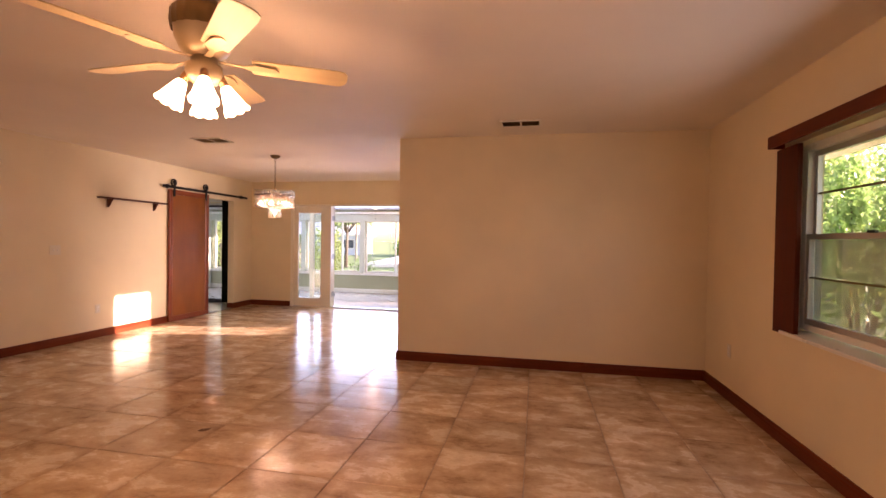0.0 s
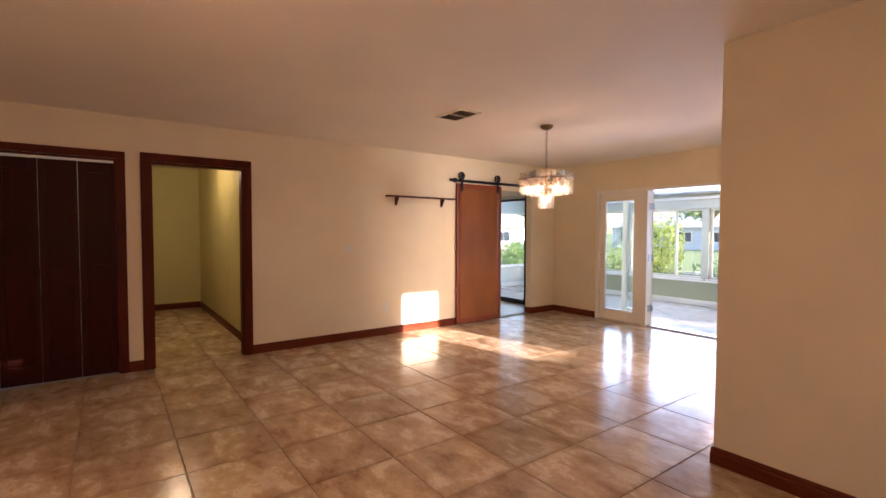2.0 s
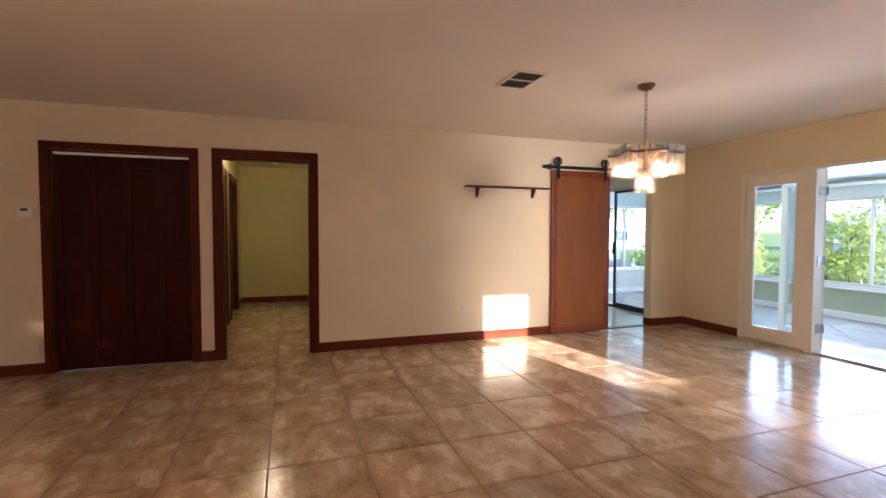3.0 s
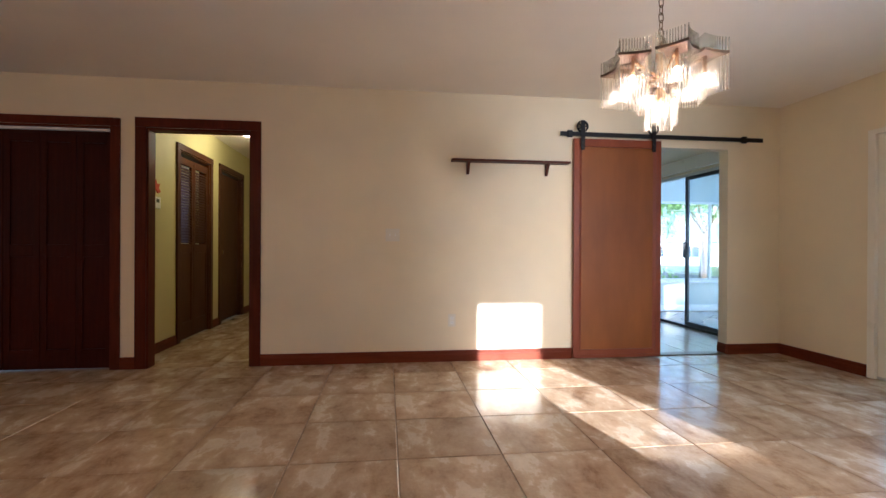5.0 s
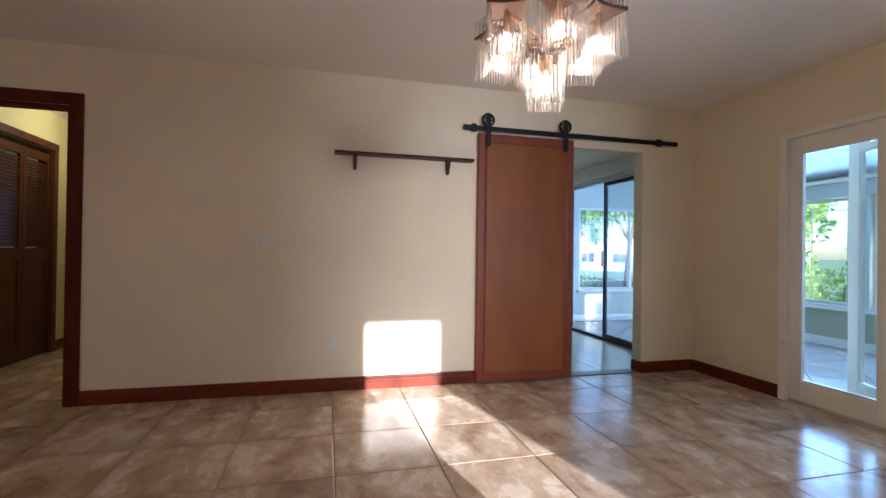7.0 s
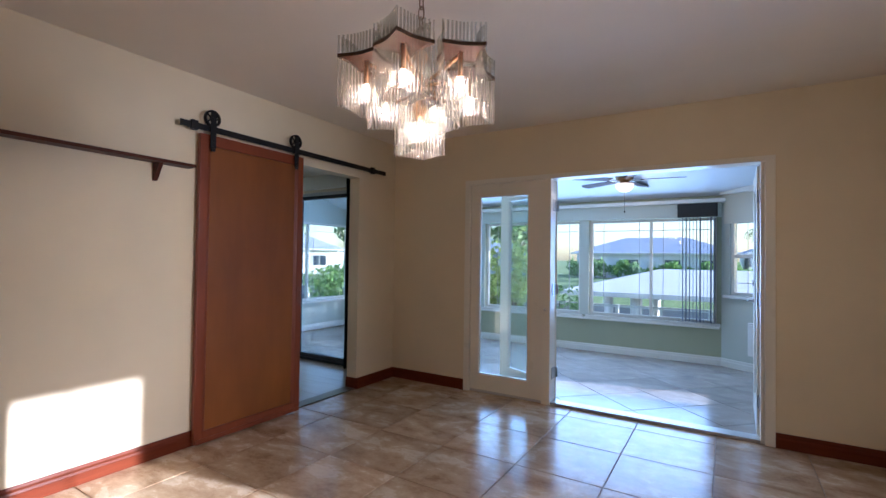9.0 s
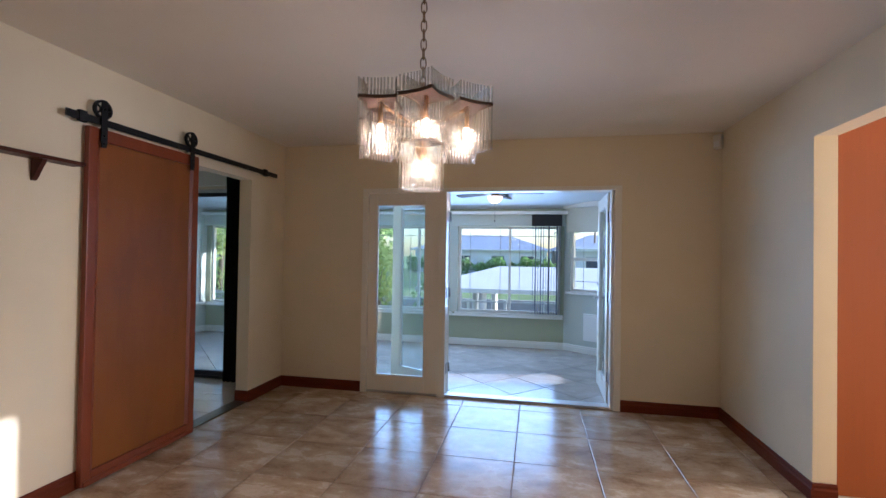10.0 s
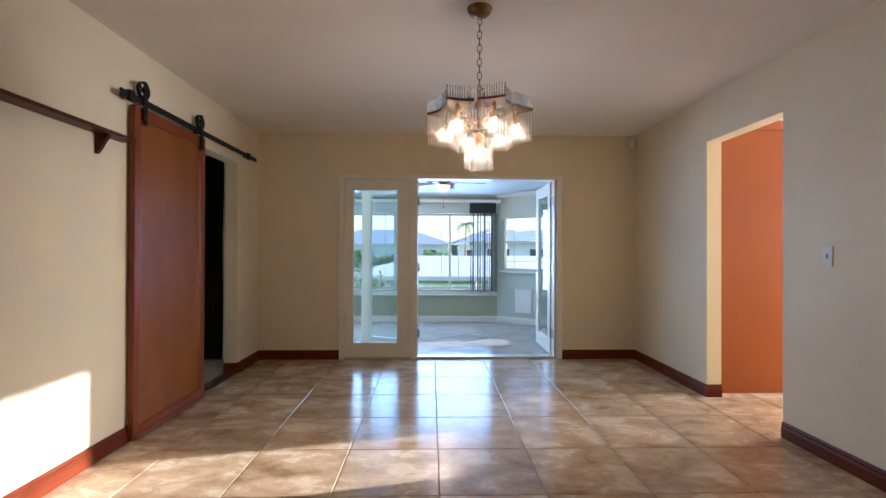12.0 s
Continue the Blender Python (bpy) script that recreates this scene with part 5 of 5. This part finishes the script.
def tree(place, height, r, n, size, material, label):
    ob = thing("tree", place, label, "tree")
    bm = bmesh.new()
    tube(bm, (0, 0, -0.1), (0.1, 0.05, height * 0.5), 0.16, 0.10, n=12)
    blobs = []
    for k in range(9):
        a = 2 * math.pi * k / 9 + rng.uniform(-0.3, 0.3)
        q = (r * 0.6 * math.cos(a) * rng.uniform(0.4, 1.1), r * 0.6 * math.sin(a) * rng.uniform(0.4, 1.1), height * rng.uniform(0.5, 0.9))
        tube(bm, (0.08, 0.04, height * 0.42), q, 0.07, 0.015, n=7)
        blobs.append((*q, r * rng.uniform(0.35, 0.55), r * rng.uniform(0.25, 0.42)))
    part("trunk", bm, M_BARK, ob)
    leaf_cloud("crown", blobs, n, size, material, ob)
    return ob


def palm(place, height, label, fronds=16, length=1.9):
    ob = thing("palm_tree", place, label, "palm tree")
    bm = bmesh.new()
    seg = 8
    for k in range(seg):
        z0, z1 = height * k / seg, height * (k + 1) / seg
        tube(bm, (0.10 * (z0 / height) ** 2, 0, z0), (0.10 * (z1 / height) ** 2, 0, z1), 0.12 - 0.05 * k / seg, 0.11 - 0.05 * k / seg, n=10, caps=False)
    part("trunk", bm, M_PALMBARK, ob)
    bm = bmesh.new()
    for k in range(fronds):
        a, up = 2.4 * k, rng.uniform(0.1, 0.9)
        prev = Vector((0.1, 0, height))
        for j in range(1, 13):
            u = j / 12
            p = Vector((0.1 + math.cos(a) * length * u * (1 - 0.2 * up), math.sin(a) * length * u * (1 - 0.2 * up), height + length * (up * u - 0.95 * u * u)))
            side = Vector((-math.sin(a), math.cos(a), -0.35))
            wide = 0.42 * math.sin(math.pi * min(1, u * 0.85 + 0.1))
            for q in (-1, 1):
                tip = p + Vector((side.x * q, side.y * q, -0.45)) * wide
                bm.faces.new([bm.verts.new(prev), bm.verts.new(p.lerp(prev, 0.45)), bm.verts.new(tip)])
            prev = p
    part("fronds", bm, M_PALM, ob)
    return ob


bush((-0.75, 8.1, -0.45), 0.85, 2.1, 1900, 0.055, M_LEAFY, "lively yellow-green shrub below the sunroom windows")
bush((0.45, 8.3, -0.45), 0.45, 1.1, 600, 0.045, M_LEAF, "leafy green shrub near the sunroom")
bush((-2.3, 8.6, -0.45), 0.7, 1.3, 900, 0.05, M_LEAFY, "leafy green shrub near the sunroom")
bush((-3.8, 9.4, -0.45), 0.8, 1.2, 1000, 0.055, M_LEAFY, "yellow-green shrub on the lawn")
bush((-6.2, 9.2, -0.45), 0.9, 1.6, 1500, 0.06, M_LEAF, "tall green shrub beside the sunroom")
bush((-7.8, 6.4, -0.45), 1.0, 1.6, 1600, 0.06, M_LEAF, "green shrub west of the sunroom")
for k in range(11):
    bush((-12.5 + k * 1.7, 55.5, -0.9), 1.3, 2.0, 420, 0.20, M_LEAF, "clipped dark green hedge bush before the house", 5)
tree((-13.5, 12.5, -0.45), 5.0, 2.0, 1800, 0.09, M_LEAF, "broad green garden tree")
tree((-9.5, 30, -0.9), 6.5, 3.0, 3800, 0.16, M_LEAF, "green tree across the canal")
tree((-9.2, 15.5, -0.45), 4.2, 1.9, 3600, 0.085, M_LEAFY, "bright yellow-green garden tree on the lawn")
tree((-13.0, 19.5, -0.45), 4.6, 2.4, 3600, 0.10, M_LEAF, "broad green garden tree on the lawn")
bush((-6.2, 12.4, -0.45), 1.1, 2.1, 2200, 0.06, M_LEAFY, "bright flowering green shrub on the lawn")
bush((-8.6, 12.0, -0.45), 1.2, 1.7, 2200, 0.06, M_LEAF, "dark green shrub on the lawn")
tree((-27, 34, -0.9), 7.5, 3.6, 3800, 0.2, M_LEAF, "tall green tree across the canal")
tree((20, 52, -0.9), 7, 3.2, 2600, 0.22, M_LEAF, "green tree between houses")
tree((-30, 20, -0.45), 7, 3.6, 3600, 0.2, M_LEAF, "spreading green tree on the lawn")
tree((-22, 9, -0.45), 6, 3.2, 3600, 0.16, M_LEAF, "spreading green tree on the lawn")
palm((7.5, 40, -0.9), 6.2, "slender palm tree across the canal")
palm((5.8, 52, -0.9), 5.2, "slender palm tree across the canal")
palm((-13.5, 42, -0.9), 7.0, "slender palm tree across the canal")
palm((-3.0, 10.6, -0.45), 1.9, "low young palm on the lawn", 12, 0.8)
# Last two shrubs are added to block low sun at the living window.
for k, (x, y, r, h) in enumerate(((11.2, 4.45, 0.75, 3.9), (12.0, 8.3, 1.3, 4.8), (13.4, 8.8, 1.3, 5.0), (14.8, 9.2, 1.4, 5.0), (12.6, 11.0, 1.6, 5.6), (15.6, 12.0, 1.8, 5.6), (10.2, -0.6, 1.5, 3.6), (10.6, -2.6, 1.6, 3.9), (10.4, -4.6, 1.6, 3.6), (12.6, 0.2, 1.8, 4.4), (13.0, -3.2, 2.0, 4.6), (9.4, -1.5, 1.2, 4.0), (9.5, -2.6, 1.2, 3.8))):
    bush((x, y, -0.45), r, h, 4600, 0.06, M_LEAFY if k % 2 else M_LEAF, "dense green garden shrub outside the east window", 11)

# ---- floor pieces ----
PITCH, TX, TY = 0.519, 0.337, 0.060


def clip(poly, axis, value, keep_above):
    out = []
    for k, p in enumerate(poly):
        q = poly[(k + 1) % len(poly)]
        a, b = (p[axis] - value) * (1 if keep_above else -1), (q[axis] - value) * (1 if keep_above else -1)
        if a >= 0:
            out.append(p)
        if a * b < 0:
            f = a / (a - b)
            out.append((p[0] + (q[0] - p[0]) * f, p[1] + (q[1] - p[1]) * f))
    return out


def tile_mesh(poly, gap, z0, z1, material, name="tile"):
    """A tile with a soft chamfered edge; poly is about its own middle."""
    bm = bmesh.new()
    n = len(poly)
    r = max(math.hypot(*p) for p in poly)
    s1, s2 = 1 - gap / r, 1 - (gap + 0.004) / r
    low = [bm.verts.new((x * s1, y * s1, z0)) for x, y in poly]
    mid = [bm.verts.new((x * s1, y * s1, z1 - 0.0022)) for x, y in poly]
    top = [bm.verts.new((x * s2, y * s2, z1)) for x, y in poly]
    for a, b in ((low, mid), (mid, top)):
        for k in range(n):
            bm.faces.new((a[k], a[(k + 1) % n], b[(k + 1) % n], b[k]))
    bm.faces.new(top)
    bmesh.ops.recalc_face_normals(bm, faces=bm.faces[:])
    me = bpy.data.meshes.new(name)
    bm.to_mesh(me)
    bm.free()
    me.materials.append(material)
    return me


def lay(poly, box, parent, cache, gap, material, z=0.0, name="tile"):
    for axis, value, above in ((0, box[0], True), (0, box[1], False), (1, box[2], True), (1, box[3], False)):
        poly = clip(poly, axis, value, above)
        if len(poly) < 3:
            return
    cx, cy = sum(p[0] for p in poly) / len(poly), sum(p[1] for p in poly) / len(poly)
    local = [(x - cx, y - cy) for x, y in poly]
    if max(x for x, _ in local) - min(x for x, _ in local) < 0.03 or max(y for _, y in local) - min(y for _, y in local) < 0.03:
        return
    key = tuple((round(x, 3), round(y, 3)) for x, y in local)
    if key not in cache:
        cache[key] = tile_mesh(local, gap, -0.012, 0.0, material, name)
    ob = new(name, cache[key])
    ob.parent = parent
    ob.matrix_basis = pose(cx, cy, z + rng.uniform(-0.0008, 0.0003), rng.uniform(-0.06, 0.06), rng.uniform(-0.06, 0.06), 0)


cache = {}
for box in ((0.0, XE, YS, 3.49), (-3.87, 0.0, -2.72, -1.56)):
    for i in range(-9, 15):
        for j in range(-14, 8):
            x, y = TX + i * PITCH, TY + j * PITCH
            lay([(x, y), (x + PITCH, y), (x + PITCH, y + PITCH), (x, y + PITCH)], box, floor, cache, 0.0032, M_TILE)
cache = {}
for i in range(-14, 20):
    for j in range(-14, 20):
        c, s_ = 0.46 * math.sqrt(0.5), 0.46 * math.sqrt(0.5)
        x, y = 0.7 + (i - j) * c, 3.3 + (i + j) * s_
        lay([(x, y), (x + c, y + s_), (x, y + 2 * s_), (x - c, y + s_)], (-2.9, 4.2, 3.49, 6.0), porch_floor, cache, 0.003, M_TILEP)
M_VINYL = wood("pale_vinyl_plank", (0.50, 0.41, 0.31), (0.64, 0.54, 0.42), 0.14, axis="x")
side_floor = boxpart("side_room_floor", (-2.78, -0.002, 0.52, 3.36, -0.004, -0.002), M_VINYL, None, "pale glossy vinyl plank floor of the side room", kind="structure")
cache = {}
for j in range(19):
    y = 0.52 + j * 0.15
    lay([(-2.78, y), (-0.12, y), (-0.12, y + 0.15), (-2.78, y + 0.15)], (-2.78, -0.12, 0.52, 3.36), side_floor, cache, 0.0008, M_VINYL, 0.001, "plank")
